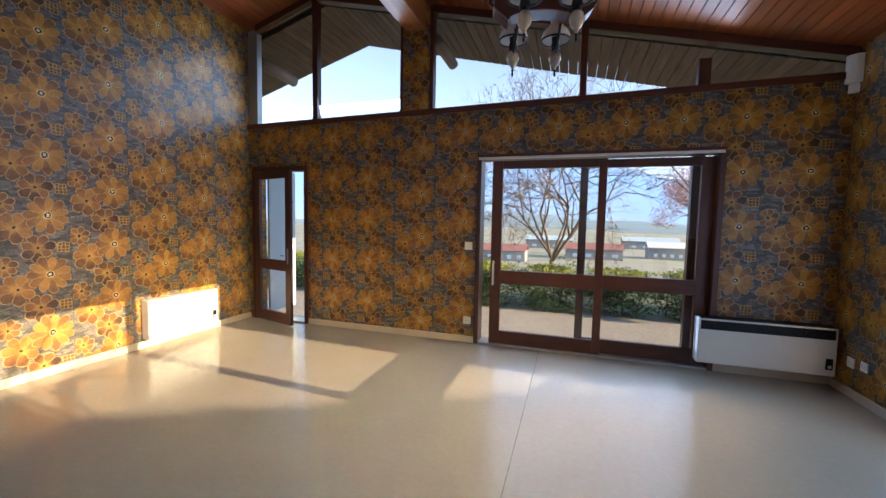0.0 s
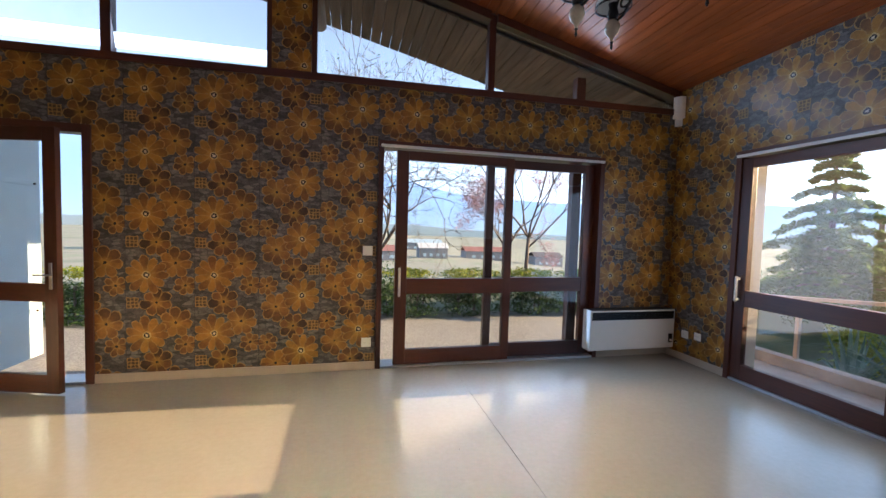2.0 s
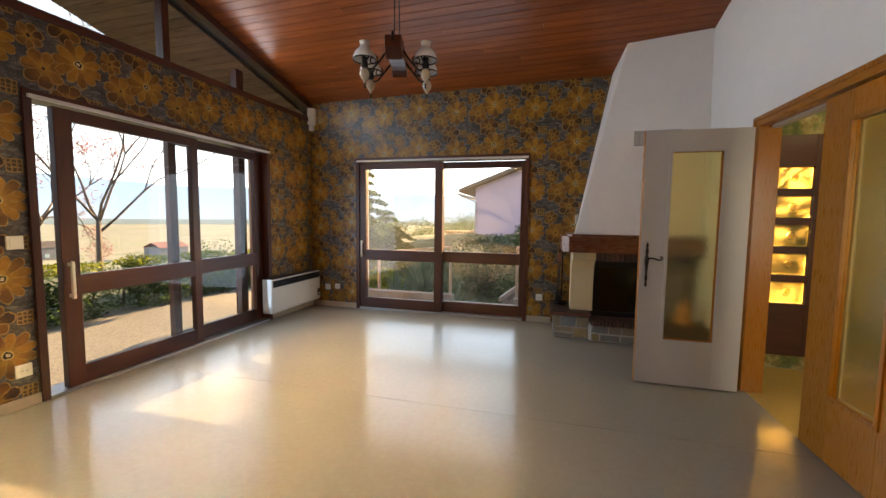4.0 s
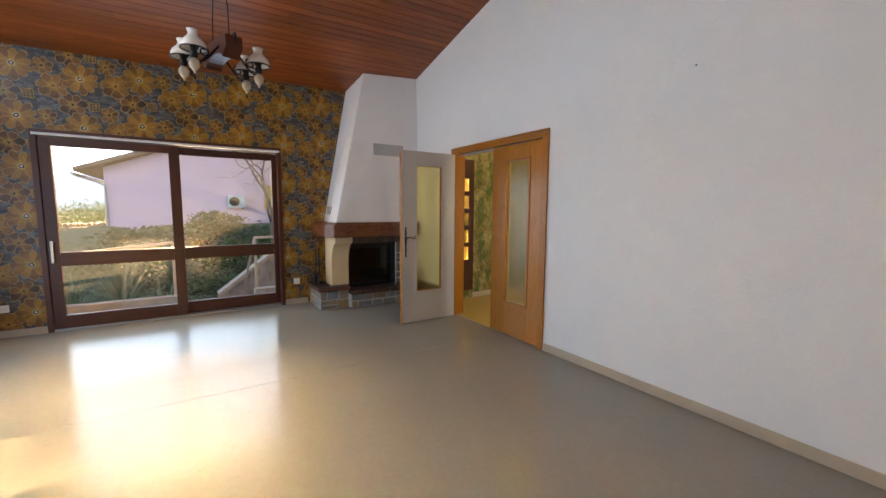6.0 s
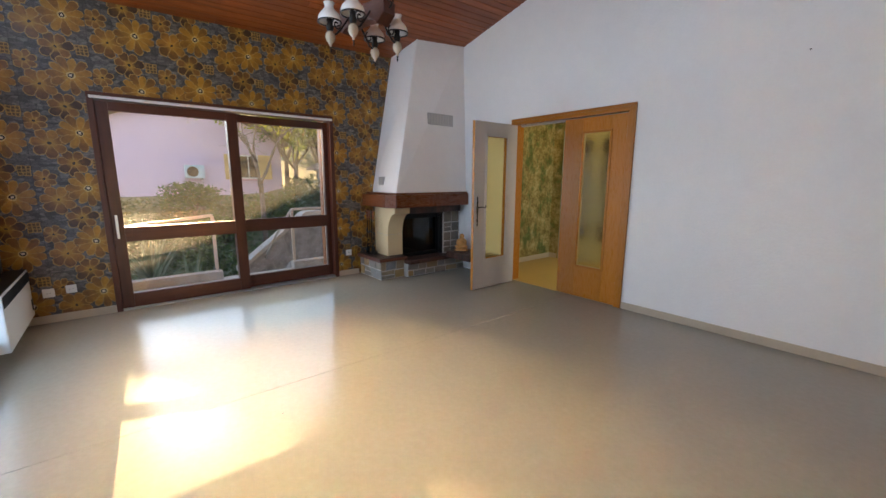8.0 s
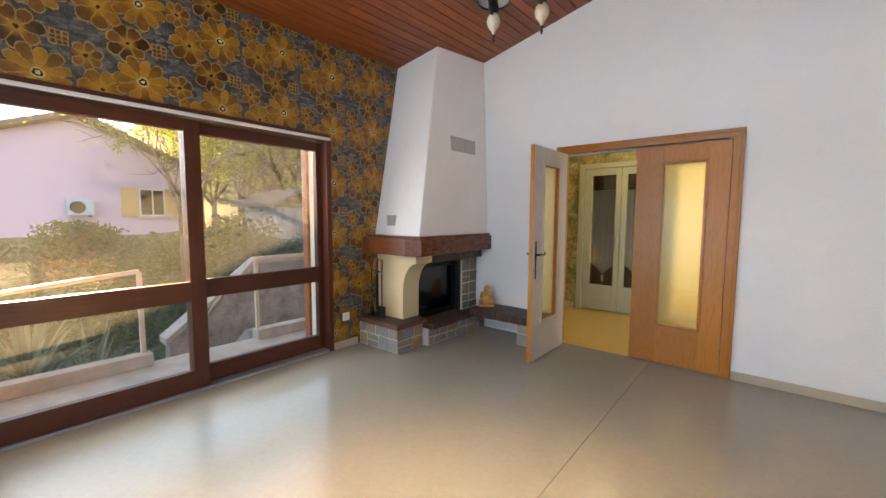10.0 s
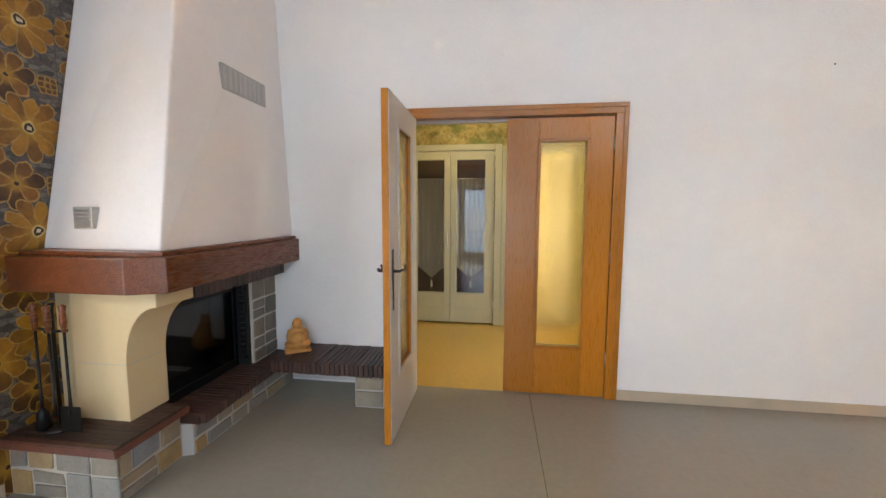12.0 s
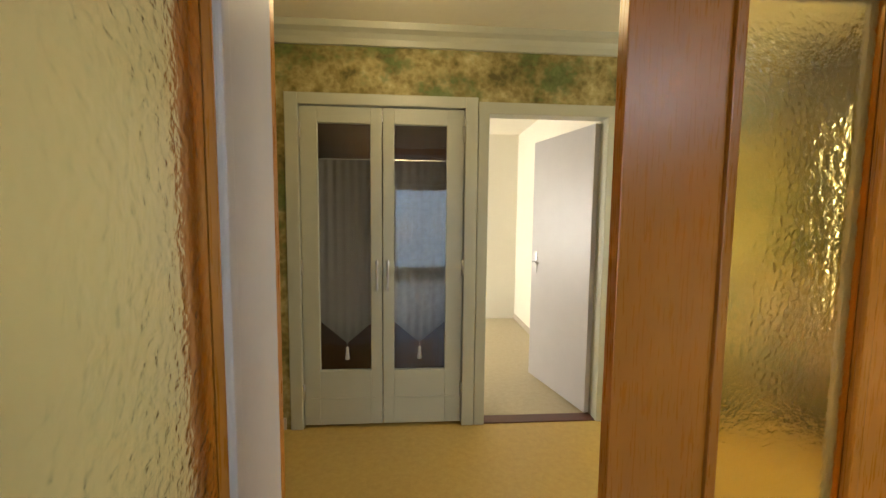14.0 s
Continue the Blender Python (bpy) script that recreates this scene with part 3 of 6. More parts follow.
for x0, x1 in ((-4.06, -3.175), (-3.10, -1.935), (-1.515, 0.11), (0.178, EAST)):
    bm = bmesh.new()
    prism(bm, [(x0, ceiling_z(x0, NORTH) - 0.085), (x1, ceiling_z(x1, NORTH) - 0.085), (x1, ceiling_z(x1, NORTH) - 0.004), (x0, ceiling_z(x0, NORTH) - 0.004)], NORTH - 0.02, NORTH + 0.1, "y", 0.004)
    part("head_rail", bm, "frame_x", gable)
    bm = bmesh.new()
    prism(bm, [(x0, sill_z(x0) + 0.035), (x1, sill_z(x1) + 0.035), (x1, max(ceiling_z(x1, NORTH) - 0.085, sill_z(x1) + 0.045)), (x0, ceiling_z(x0, NORTH) - 0.085)], NORTH + 0.06, NORTH + 0.066, "y")
    part("pane", bm, "glass", gable).visible_shadow = False

# baseboards
for name, a in (("baseboard_north", (-3.23, -0.95, NORTH - 0.012, NORTH)), ("baseboard_north_east", (1.455, EAST, NORTH - 0.012, NORTH)),
                ("baseboard_east", (EAST - 0.012, EAST, 3.84, NORTH - 0.012)), ("baseboard_east_south", (EAST - 0.012, EAST, 1.09, 1.40)),
                ("baseboard_west", (WEST, WEST + 0.012, SOUTH, NORTH)), ("baseboard_south", (WEST + 0.012, -0.82, SOUTH, SOUTH + 0.012)),
                ("baseboard_south_east", (0.79, 0.83, SOUTH, SOUTH + 0.012))):
    structure(B(name, *a, 0.0, 0.075, "base", None, 0.003), "cream painted baseboard", "baseboard")


# ---- sliding windows ----
def sash(name, parent, place, a0, a1, d0, d1, rail=(0.72, 0.87), stiles=(0.1, 0.085), foot=0.17, head=0.085, top=2.095, wood_h="frame_x", glazing="glass"):
    """One sash: stiles, rails and two panes; place(along0, along1, deep0, deep1) gives x and y ranges."""
    root = part(name, box(bmesh.new(), *place(a0, a0 + stiles[0], d0, d1), 0.025, top, 0.004), "frame_v", parent)
    part("stile", box(bmesh.new(), *place(a1 - stiles[1], a1, d0, d1), 0.025, top, 0.004), "frame_v", root)
    i0, i1 = a0 + stiles[0], a1 - stiles[1]
    for z0, z1 in ((0.025, foot), rail, (top - head, top)):
        part("rail", box(bmesh.new(), *place(i0, i1, d0 + 0.002, d1 - 0.002), z0, z1, 0.003), wood_h, root)
    m = (d0 + d1) / 2
    for z0, z1 in ((foot, rail[0]), (rail[1], top - head)):
        part("pane", box(bmesh.new(), *place(i0, i1, m - 0.003, m + 0.003), z0, z1), glazing, root).visible_shadow = False
    return root


def along_x(a0, a1, d0, d1):
    return a0, a1, NORTH + d0, NORTH + d1


def along_y(a0, a1, d0, d1):
    return EAST + d0, EAST + d1, a0, a1


def sliding_window(name, place, a0, a1, wood_h, label):
    w = thing(name, (*[(p + q) / 2 for p, q in (place(a0, a1, 0, 0.1)[:2], place(a0, a1, 0, 0.1)[2:])], 0), label, "window", kind="structure")
    part("frame_jamb", box(bmesh.new(), *place(a0, a0 + 0.05, -0.02, 0.19), 0.0, 2.115, 0.004), "frame_v", w)
    part("frame_jamb", box(bmesh.new(), *place(a1 - 0.05, a1, -0.02, 0.19), 0.0, 2.115, 0.004), "frame_v", w)
    part("frame_head", box(bmesh.new(), *place(a0, a1, -0.02, 0.19), 2.115, 2.172, 0.004), wood_h, w)
    part("track", box(bmesh.new(), *place(a0 + 0.05, a1 - 0.05, -0.015, 0.19), 0.0, 0.022, 0.003), "alu", w)
    part("curtain_rail", box(bmesh.new(), *place(a0 + 0.02, a1 - 0.02, -0.045, -0.021), 2.11, 2.135, 0.003), "white_paint", w, "white curtain rail")
    return w


def pull(parent, place, a, d, z0=0.76, z1=1.0):
    """Bar handle of a sliding sash."""
    h = part("handle", box(bmesh.new(), *place(a - 0.011, a + 0.011, d - 0.05, d - 0.03), z0, z1, 0.006), "plastic", parent, "white bar handle")
    for z in (z0 + 0.01, z1 - 0.035):
        part("handle_foot", box(bmesh.new(), *place(a - 0.009, a + 0.009, d - 0.031, d), z, z + 0.025, 0.003), "plastic", h)


wn = sliding_window("window_1", along_x, -0.95, 1.455, "frame_x", "dark brown wooden sliding garden door standing a hand's width open")
s1 = sash("sash", wn, along_x, -0.775, 0.42, 0.0, 0.06, stiles=(0.115, 0.08))
s2 = sash("sash", wn, along_x, 0.16, 1.405, 0.075, 0.135, stiles=(0.08, 0.12))
pull(s1, along_x, -0.735, 0.0, 0.70, 0.98)
we = sliding_window("window_2", along_y, 1.40, 3.84, "frame_y", "dark brown wooden sliding door to the terrace, shut")
s3 = sash("sash", we, along_y, 2.555, 3.79, 0.0, 0.06, stiles=(0.11, 0.1), wood_h="frame_y", glazing="dusty_glass")
s4 = sash("sash", we, along_y, 1.45, 2.66, 0.075, 0.135, stiles=(0.06, 0.1), wood_h="frame_y", glazing="dusty_glass")
pull(s3, along_y, 3.745, 0.0, 0.76, 1.0)
# reveals and posts outside
M["render"] = plaster("cream_house_render", (0.68, 0.62, 0.52), 30.0, 0.4, 0.9)
for name, a in (("reveal_north_west", (-0.95, -0.93, NORTH + 0.192, NORTH + 0.30)), ("reveal_north_east", (1.435, 1.455, NORTH + 0.192, NORTH + 0.30)),
                ("reveal_side_door", (-3.25, -3.232, NORTH + 0.102, NORTH + 0.28))):
    structure(B(name, *a, 0.0, 2.11, "render", None, 0.004), "cream rendered reveal of the opening", "reveal")
for name, a in (("reveal_east_south", (1.402, 1.44)), ("reveal_east_north", (3.80, 3.838))):
    structure(B(name, EAST + 0.192, EAST + 0.32, *a, -0.05, 2.16, "render", None, 0.004), "cream rendered reveal of the opening", "reveal")
structure(B("window_post", 1.25, 1.36, NORTH + 0.27, NORTH + 0.36, 0.0, 3.1, "frame_v"), "dark brown post outside the garden door", "post")
structure(B("terrace_post", 2.78, 2.87, 1.32, 1.42, -0.06, 3.0, "beam"), "orange brown timber post outside the terrace door", "post")

# ---- side door, ajar ----
sd = thing("door_1", (-3.68, NORTH, 0), "narrow brown glazed side door standing ajar", "door", kind="structure")
B("frame_jamb", -4.14, -4.08, NORTH - 0.02, NORTH + 0.1, 0, 2.11, "frame_v", sd)
B("frame_jamb", -3.29, -3.23, NORTH - 0.02, NORTH + 0.1, 0, 2.11, "frame_v", sd)
B("frame_head", -4.08, -3.29, NORTH - 0.02, NORTH + 0.1, 2.04, 2.11, "frame_x", sd)
B("threshold", -4.08, -3.29, NORTH - 0.01, NORTH + 0.2, 0.0, 0.02, "alu", sd)
swing = pose(-4.075, NORTH - 0.012, 0, 0, 0, -15.5)


def leaf_box(x0, x1, z0, z1, y0=-0.022, y1=0.022, bevel=0.003):
    return box(bmesh.new(), x0, x1, y0, y1, z0, z1, bevel, swing)


sl = part("leaf", leaf_box(0, 0.105, 0.015, 2.03), "frame_v", sd, "brown glazed door leaf turned inward")
part("stile", leaf_box(0.675, 0.775, 0.015, 2.03), "frame_v", sl)
for z0, z1 in ((0.015, 0.16), (0.72, 0.86), (1.93, 2.03)):
    part("rail", leaf_box(0.105, 0.675, z0, z1, -0.02, 0.02), "frame_x", sl)
for z0, z1 in ((0.16, 0.72), (0.86, 1.93)):
    part("pane", leaf_box(0.105, 0.675, z0, z1, -0.003, 0.003, 0), "glass", sl).visible_shadow = False
part("handle_plate", leaf_box(0.715, 0.74, 0.82, 1.02, -0.03, -0.022), "steel", sl)
part("lever", tube(bmesh.new(), [swing @ Vector(p) for p in ((0.727, -0.025, 0.93), (0.727, -0.06, 0.93), (0.63, -0.062, 0.93))], 0.007), "steel", sl, smooth=True)

# ---- double door in the white wall ----
dd = thing("door_2", (0, SOUTH, 0), "golden oak double door with hammered glass, one leaf open", "door", kind="structure")
B("casing", -0.815, -0.74, SOUTH - 0.135, SOUTH + 0.015, 0, 2.05, "door_v", dd)
B("casing", 0.71, 0.785, SOUTH - 0.135, SOUTH + 0.015, 0, 2.05, "door_v", dd)
B("casing", -0.815, 0.785, SOUTH - 0.135, SOUTH + 0.015, 2.05, 2.115, "door_x", dd)
for a in ((-0.822, -0.79, 0, 2.09), (0.76, 0.792, 0, 2.09), (-0.822, 0.792, 2.09, 2.122)):
    B("bead", a[0], a[1], SOUTH + 0.001, SOUTH + 0.024, a[2], a[3], "door_v", dd, 0.006)
B("stop", -0.70, 0.70, SOUTH - 0.12, SOUTH - 0.06, 2.03, 2.05, "grey_paint", dd, 0.003)


def hung_leaf(turn, label, wide, light):
    """A leaf with a long glass light; x runs from the hinge, y is its room side."""
    def lb(x0, x1, y0, y1, z0, z1, bevel=0.003):
        return box(bmesh.new(), x0, x1, y0, y1, z0, z1, bevel, turn)
    g0, g1, h0, h1 = *light, 0.37, 1.878
    lf = part("leaf", lb(0, g0, 0.001, 0.04, 0.008, 2.035), "door_v", dd, label)
    part("panel", lb(g1, wide, 0.001, 0.04, 0.008, 2.035), "door_v", lf)
    part("panel", lb(g0, g1, 0.001, 0.04, 0.008, h0), "door_v", lf)
    part("panel", lb(g0, g1, 0.001, 0.04, h1, 2.035), "door_v", lf)
    for a in ((0.004, g0, 0.01, 2.033), (g1, wide - 0.004, 0.01, 2.033), (g0, g1, 0.01, h0), (g0, g1, h1, 2.033)):
        part("painted_face", lb(a[0], a[1], -0.004, 0.0, a[2], a[3], 0.001), "grey_paint", lf, "pale grey painted face")
    for mat, y0, y1 in (("door_v", 0.036, 0.05), ("grey_paint", -0.014, -0.002)):
        for a in ((g0 - 0.012, g0 + 0.012, h0, h1), (g1 - 0.012, g1 + 0.012, h0, h1), (g0 - 0.012, g1 + 0.012, h0 - 0.012, h0 + 0.012), (g0 - 0.012, g1 + 0.012, h1 - 0.012, h1 + 0.012)):
            part("bead", lb(a[0], a[1], y0, y1, a[2], a[3], 0.004), mat, lf)
    part("pane", lb(g0, g1, 0.016, 0.022, h0, h1, 0), "door_glass", lf, "hammered yellow glass").visible_shadow = False
    for z in (0.25, 1.0, 1.80):
        part("hinge", tube(bmesh.new(), [turn @ Vector((-0.004, 0.046, z + d)) for d in (0, 0.045, 0.05, 0.1)], 0.007), "steel", lf, smooth=True)
    return lf


west_turn = pose(-0.737, SOUTH - 0.045, 0)
hung_leaf(west_turn, "golden oak leaf, shut", 0.735, (0.17, 0.508))
# mirrored leaf, opened square into the room
east_turn = pose(0.657, SOUTH + 0.055, 0, 0, 0, 90) @ Matrix.Diagonal((1, -1, 1, 1))
el = hung_leaf(east_turn, "open leaf, grey on its hall side", 0.745, (0.185, 0.555))


def lever_set(lf, turn, y, out):
    """Wrought iron plate and scrolled lever."""
    x = 0.69
    shape = [(0.80, 0.002), (0.815, 0.011), (0.84, 0.005), (0.87, 0.013), (0.90, 0.007), (0.95, 0.010), (1.0, 0.015), (1.03, 0.015), (1.06, 0.008), (1.09, 0.013), (1.12, 0.006), (1.14, 0.010), (1.16, 0.002)]
    plate = prism(bmesh.new(), [(x + w, z) for z, w in shape] + [(x - w, z) for z, w in shape[::-1]], min(y, y + out * 0.006), max(y, y + out * 0.006), "y")
    plate.transform(turn)
    bmesh.ops.recalc_face_normals(plate, faces=plate.faces)
    part("lock_plate", plate, "iron", lf, "wavy wrought iron plate")
    pts = [(x, y, 1.03), (x, y + out * 0.042, 1.03), (x - 0.02, y + out * 0.05, 1.036), (x - 0.045, y + out * 0.05, 1.034), (x - 0.075, y + out * 0.05, 1.022), (x - 0.098, y + out * 0.05, 1.03), (x - 0.102, y + out * 0.05, 1.044), (x - 0.092, y + out * 0.05, 1.052), (x - 0.083, y + out * 0.05, 1.045)]
    part("lever", tube(bmesh.new(), [turn @ Vector(p) for p in pts], [0.010, 0.008, 0.007, 0.007, 0.0065, 0.006, 0.006, 0.005, 0.005]), "iron", lf, "scrolled wrought iron lever", True)


lever_set(el, east_turn, -0.004, -1)
lever_set(el, east_turn, 0.04, 1)
part("lock_face", box(bmesh.new(), 0.745, 0.748, 0.012, 0.03, 0.88, 1.1, 0.001, east_turn), "door_x", el)


# ---- sockets, switches, alarm ----
def wall_plate(name, at, face, label, category, size=0.084, socket=True):
    """A plate on a wall; face: the way it looks, as x or y sign."""
    x, y, z = at
    d = {"n": (0, -1), "s": (0, 1), "e": (-1, 0)}[face]
    turn = Matrix.Translation(at) @ look((0, 0, 0), (-d[0], -d[1], 0))
    root = tagged(part(name, box(bmesh.new(), -size / 2, size / 2, -size / 2, size / 2, 0, 0.011, 0.004, turn), "plastic"), label, category, "wall plates")
    if socket:
        part("socket_well", lathe(bmesh.new(), (0, 0, 0), [(0.0, 0.0115), (0.019, 0.0115), (0.021, 0.014), (0.0225, 0.0115)], 16), "plastic", root).matrix_basis = turn
        for s in (-1, 1):
            part("pin_hole", lathe(bmesh.new(), (s * 0.0095, 0, 0), [(0.0, 0.0125), (0.003, 0.0125)], 8), "dark", root).matrix_basis = turn
    else:
        part("rocker", box(bmesh.new(), -size * 0.32, size * 0.32, -size * 0.32, size * 0.32, 0.011, 0.016, 0.002, turn), "plastic", root)
    return root


wall_plate("light_switch", (-1.035, NORTH, 1.135), "n", "white light switch beside the garden door", "switch", 0.09, False)
wall_plate("wall_socket", (-1.035, NORTH, 0.26), "n", "white socket low beside the garden door", "socket", 0.09)
wall_plate("wall_socket", (EAST, 4.315, 0.29), "e", "white socket low on the papered wall near the corner", "socket")
wall_plate("wall_socket", (EAST, 4.155, 0.305), "e", "white double outlet on the papered wall near the corner", "socket", 0.078)
wall_plate("wall_socket", (EAST, 1.24, 0.325), "e", "white socket between the terrace door and the hearth", "socket")
wall_plate("wall_socket", (-3.17, SOUTH, 0.33), "s", "white socket low on the white wall", "socket", 0.088)
bm = lathe(bmesh.new(), (0, 0, 0), [(0.0, 0.004), (0.004, 0.003), (0.006, 0.0)], 10)
hook = tagged(part("wall_plug", bm, "dark"), "small dark plastic plug in the white wall", "wall plug")
hook.matrix_world = Matrix.Translation((-2.06, SOUTH, 2.32)) @ look((0, 0, 0), (0, -1, 0))

det = thing("motion_detector", (EAST - 0.05, NORTH - 0.05, 2.72), "white alarm detector high in the corner", "detector")
bm = bmesh.new()
prism(bm, [(EAST - 0.002, NORTH - 0.09), (EAST - 0.002, NORTH - 0.002), (EAST - 0.09, NORTH - 0.002), (EAST - 0.08, NORTH - 0.05), (EAST - 0.05, NORTH - 0.08)], 2.66, 2.90, "z", 0.008)
part("casing", bm, "plastic", det)
bm = bmesh.new()
prism(bm, [(EAST - 0.004, NORTH - 0.06), (EAST - 0.004, NORTH - 0.004), (EAST - 0.06, NORTH - 0.004), (EAST - 0.045, NORTH - 0.045)], 2.58, 2.658, "z", 0.006)
part("lens", bm, "opal", det)


# ---- radiators ----
def radiator(place, wide, deep, z0, z1, label, dark_band):
    """Electric convector; place(u0, u1, d0, d1) turns along and depth from the wall into x and y ranges."""
    c = place(wide / 2, wide / 2, 0, 0)
    r = thing("radiator", (c[0], c[2], z0), label, "radiator", "convectors")
    body = part("casing", box(bmesh.new(), *place(0, wide, 0.012, deep), z0, z1, 0.012), "white_paint", r)
    part("bracket", box(bmesh.new(), *place(0.12, wide - 0.12, 0.0, 0.012), z0 + 0.06, z1 - 0.06, 0.0), "steel", r)
    h = z1 - z0
    g0, g1 = z1 - 0.24 * h, z1 - 0.04 * h
    part("grille_well", box(bmesh.new(), *place(0.02 if dark_band else 0.07, wide - 0.02 if dark_band else wide - 0.12, deep, deep + 0.002), g0, g1, 0.0), "dark", body)
    k = 5 if dark_band else 6
    for i in range(k):
        z = g0 + (i + 0.5) * (g1 - g0) / k
        part("slat", box(bmesh.new(), *place(0.02 if dark_band else 0.075, wide - 0.02 if dark_band else wide - 0.125, deep + 0.002, deep + 0.008), z - 0.003, z + (0.002 if dark_band else 0.006), 0.001), "dark" if dark_band else "white_paint", body)
    if dark_band:
        part("top_plate", box(bmesh.new(), *place(0.015, wide - 0.015, 0.02, deep - 0.005), z1, z1 + 0.005, 0.002), "dark", body, "black top grille")
    ctl = part("control_box", box(bmesh.new(), *place(wide - 0.075, wide - 0.025, deep, deep + 0.006), z0 + 0.06, z0 + 0.16, 0.002), "dark", body)
    part("knob", box(bmesh.new(), *place(wide - 0.062, wide - 0.038, deep + 0.006, deep + 0.014), z0 + 0.075, z0 + 0.1, 0.003), "plastic", ctl)
    return r


radiator(lambda u0, u1, d0, d1: (1.275 + u0, 1.275 + u1, NORTH - d1, NORTH - d0), 1.06, 0.155, 0.115, 0.545, "white electric convector with a black top grille on the wall", True)
radiator(lambda u0, u1, d0, d1: (WEST + d0, WEST + d1, 3.07 + u0, 3.07 + u1), 0.85, 0.12, 0.10, 0.52, "white electric convector with a slatted grille, lit by the sun", False)

# ---- fireplace ----
fp = thing("fireplace", (1.95, 0.3, 0), "corner fireplace with white hood, mahogany mantel and stone hearth", "fireplace")


def hood():
    bm = bmesh.new()
    lo = [(EAST, 0.83), (1.665, 0.875), (1.665, SOUTH), (EAST, SOUTH)]
    hi = [(EAST, 0.47), (1.835, 0.40), (1.755, SOUTH), (EAST, SOUTH)]
    a = [bm.verts.new((x, y, 1.18)) for x, y in lo]
    b = [bm.verts.new((x, y, ceiling_z(x, y) + 0.015)) for x, y in hi]
    for i in range(4):
        bm.faces.new((a[i], a[(i + 1) % 4], b[(i + 1) % 4], b[i]))
    bm.faces.new(a[::-1])
    bm.faces.new(b)
    bmesh.ops.recalc_face_normals(bm, faces=bm.faces)
    es = [e for e in bm.edges if abs((e.verts[0].co - e.verts[1].co).z) > 1]
    bmesh.ops.bevel(bm, geom=es, offset=0.012, segments=2, profile=0.5, affect="EDGES")
    return bm


hd = part("hood", hood(), "hood", fp, "tapering white plastered hood")


def hood_x(y, z):
    t = (z - 1.18) / 2.04
    return 1.665 + t * (1.805 - 1.665)


vt = part("vent", box(bmesh.new(), hood_x(0, 2.18) - 0.03, hood_x(0, 2.18) + 0.03, -0.13, 0.32, 2.10, 2.255, 0.004), "vent", hd, "grey metal air grille")
for i in range(9):
    y = -0.11 + i * 0.049
    part("bar", box(bmesh.new(), hood_x(0, 2.18) - 0.034, hood_x(0, 2.18) - 0.03, y, y + 0.028, 2.115, 2.24, 0.001), "steel", vt)
sv = part("vent", box(bmesh.new(), 2.06, 2.17, 0.78, 0.842, 1.28, 1.39, 0.003), "vent", hd, "small square air grille")
for i in range(5):
    part("bar", box(bmesh.new(), 2.07, 2.16, 0.842, 0.846, 1.29 + i * 0.019, 1.30 + i * 0.019, 0.001), "steel", sv)

MANTEL = [(EAST - 0.002, 1.0), (1.74, 1.0), (1.585, 0.93), (1.61, SOUTH + 0.002), (EAST - 0.002, SOUTH + 0.002)]
bm = prism(bmesh.new(), MANTEL, 0.985, 1.155, "z", 0.007)
mt = part("mantel", bm, "mantel_y", fp, "thick mahogany mantel with a cut corner")
bm = prism(bmesh.new(), [(EAST - 0.004, 0.94), (1.72, 0.94), (1.63, 0.90), (1.635, SOUTH + 0.004), (EAST - 0.004, SOUTH + 0.004)], 1.155, 1.178, "z", 0.005)
part("top_ledge", bm, "mantel_y", mt)

# soldier bricks under the mantel
frieze = part("frieze", box(bmesh.new(), 1.735, 2.2, -0.30, 0.635, 0.90, 0.985), "soot", fp, "dark brick frieze")
for i in range(18):
    y = -0.29 + i * 0.0512
    part("brick", box(bmesh.new(), 1.70, 1.75, y, y + 0.046, 0.885 + random.uniform(0, 0.008), 0.983, 0.004), "brick", frieze)

# cream stone pier with a curved bracket
arc = [(2.19, 0.302), (2.19, 0.985), (1.70, 0.985)]
for i in range(11):
    a = math.radians(90 - i * 9)
    arc.append((1.70 + 0.19 * math.cos(a), 0.60 + 0.30 * math.sin(a)))
arc.append((1.89, 0.302))
pier = part("pier", prism(bmesh.new(), arc, 0.64, 0.88, "y", 0.005), "cream_stone", fp, "cream limestone pier curving out to the mantel")
B("pier_back", 2.19, EAST - 0.002, -0.3, 0.80, 0.30, 0.985, "cream_stone", fp, 0.004)
B("joint", 1.889, 2.19, 0.643, 0.8812, 0.598, 0.602, "mortar", pier, 0.0)

# firebox
B("firebox_back", 2.15, 2.19, -0.05, 0.70, 0.24, 0.90, "soot", fp, 0.0)
B("firebox_cheek", 1.85, 2.15, -0.06, -0.03, 0.24, 0.90, "soot", fp, 0.0)
B("firebox_top", 1.80, 2.19, -0.03, 0.69, 0.86, 0.90, "soot", fp, 0.0)
ins = part("insert_frame", box(bmesh.new(), 1.93, 1.955, -0.03, 0.01, 0.24, 0.86, 0.003), "dark", fp, "black iron fire insert with a glass door")
part("bar", box(bmesh.new(), 1.93, 1.955, 0.65, 0.69, 0.24, 0.86, 0.003), "dark", ins)
part("bar", box(bmesh.new(), 1.93, 1.955, 0.01, 0.65, 0.24, 0.30, 0.003), "dark", ins)
part("bar", box(bmesh.new(), 1.93, 1.955, 0.01, 0.65, 0.80, 0.86, 0.003), "dark", ins)
part("pane", box(bmesh.new(), 1.94, 1.946, 0.01, 0.65, 0.30, 0.80), "fire_glass", ins)
for i in range(14):
    part("fin", box(bmesh.new(), 1.86, 1.90, -0.028, 0.0, 0.30 + i * 0.04, 0.325 + i * 0.04, 0.002), "iron", ins)


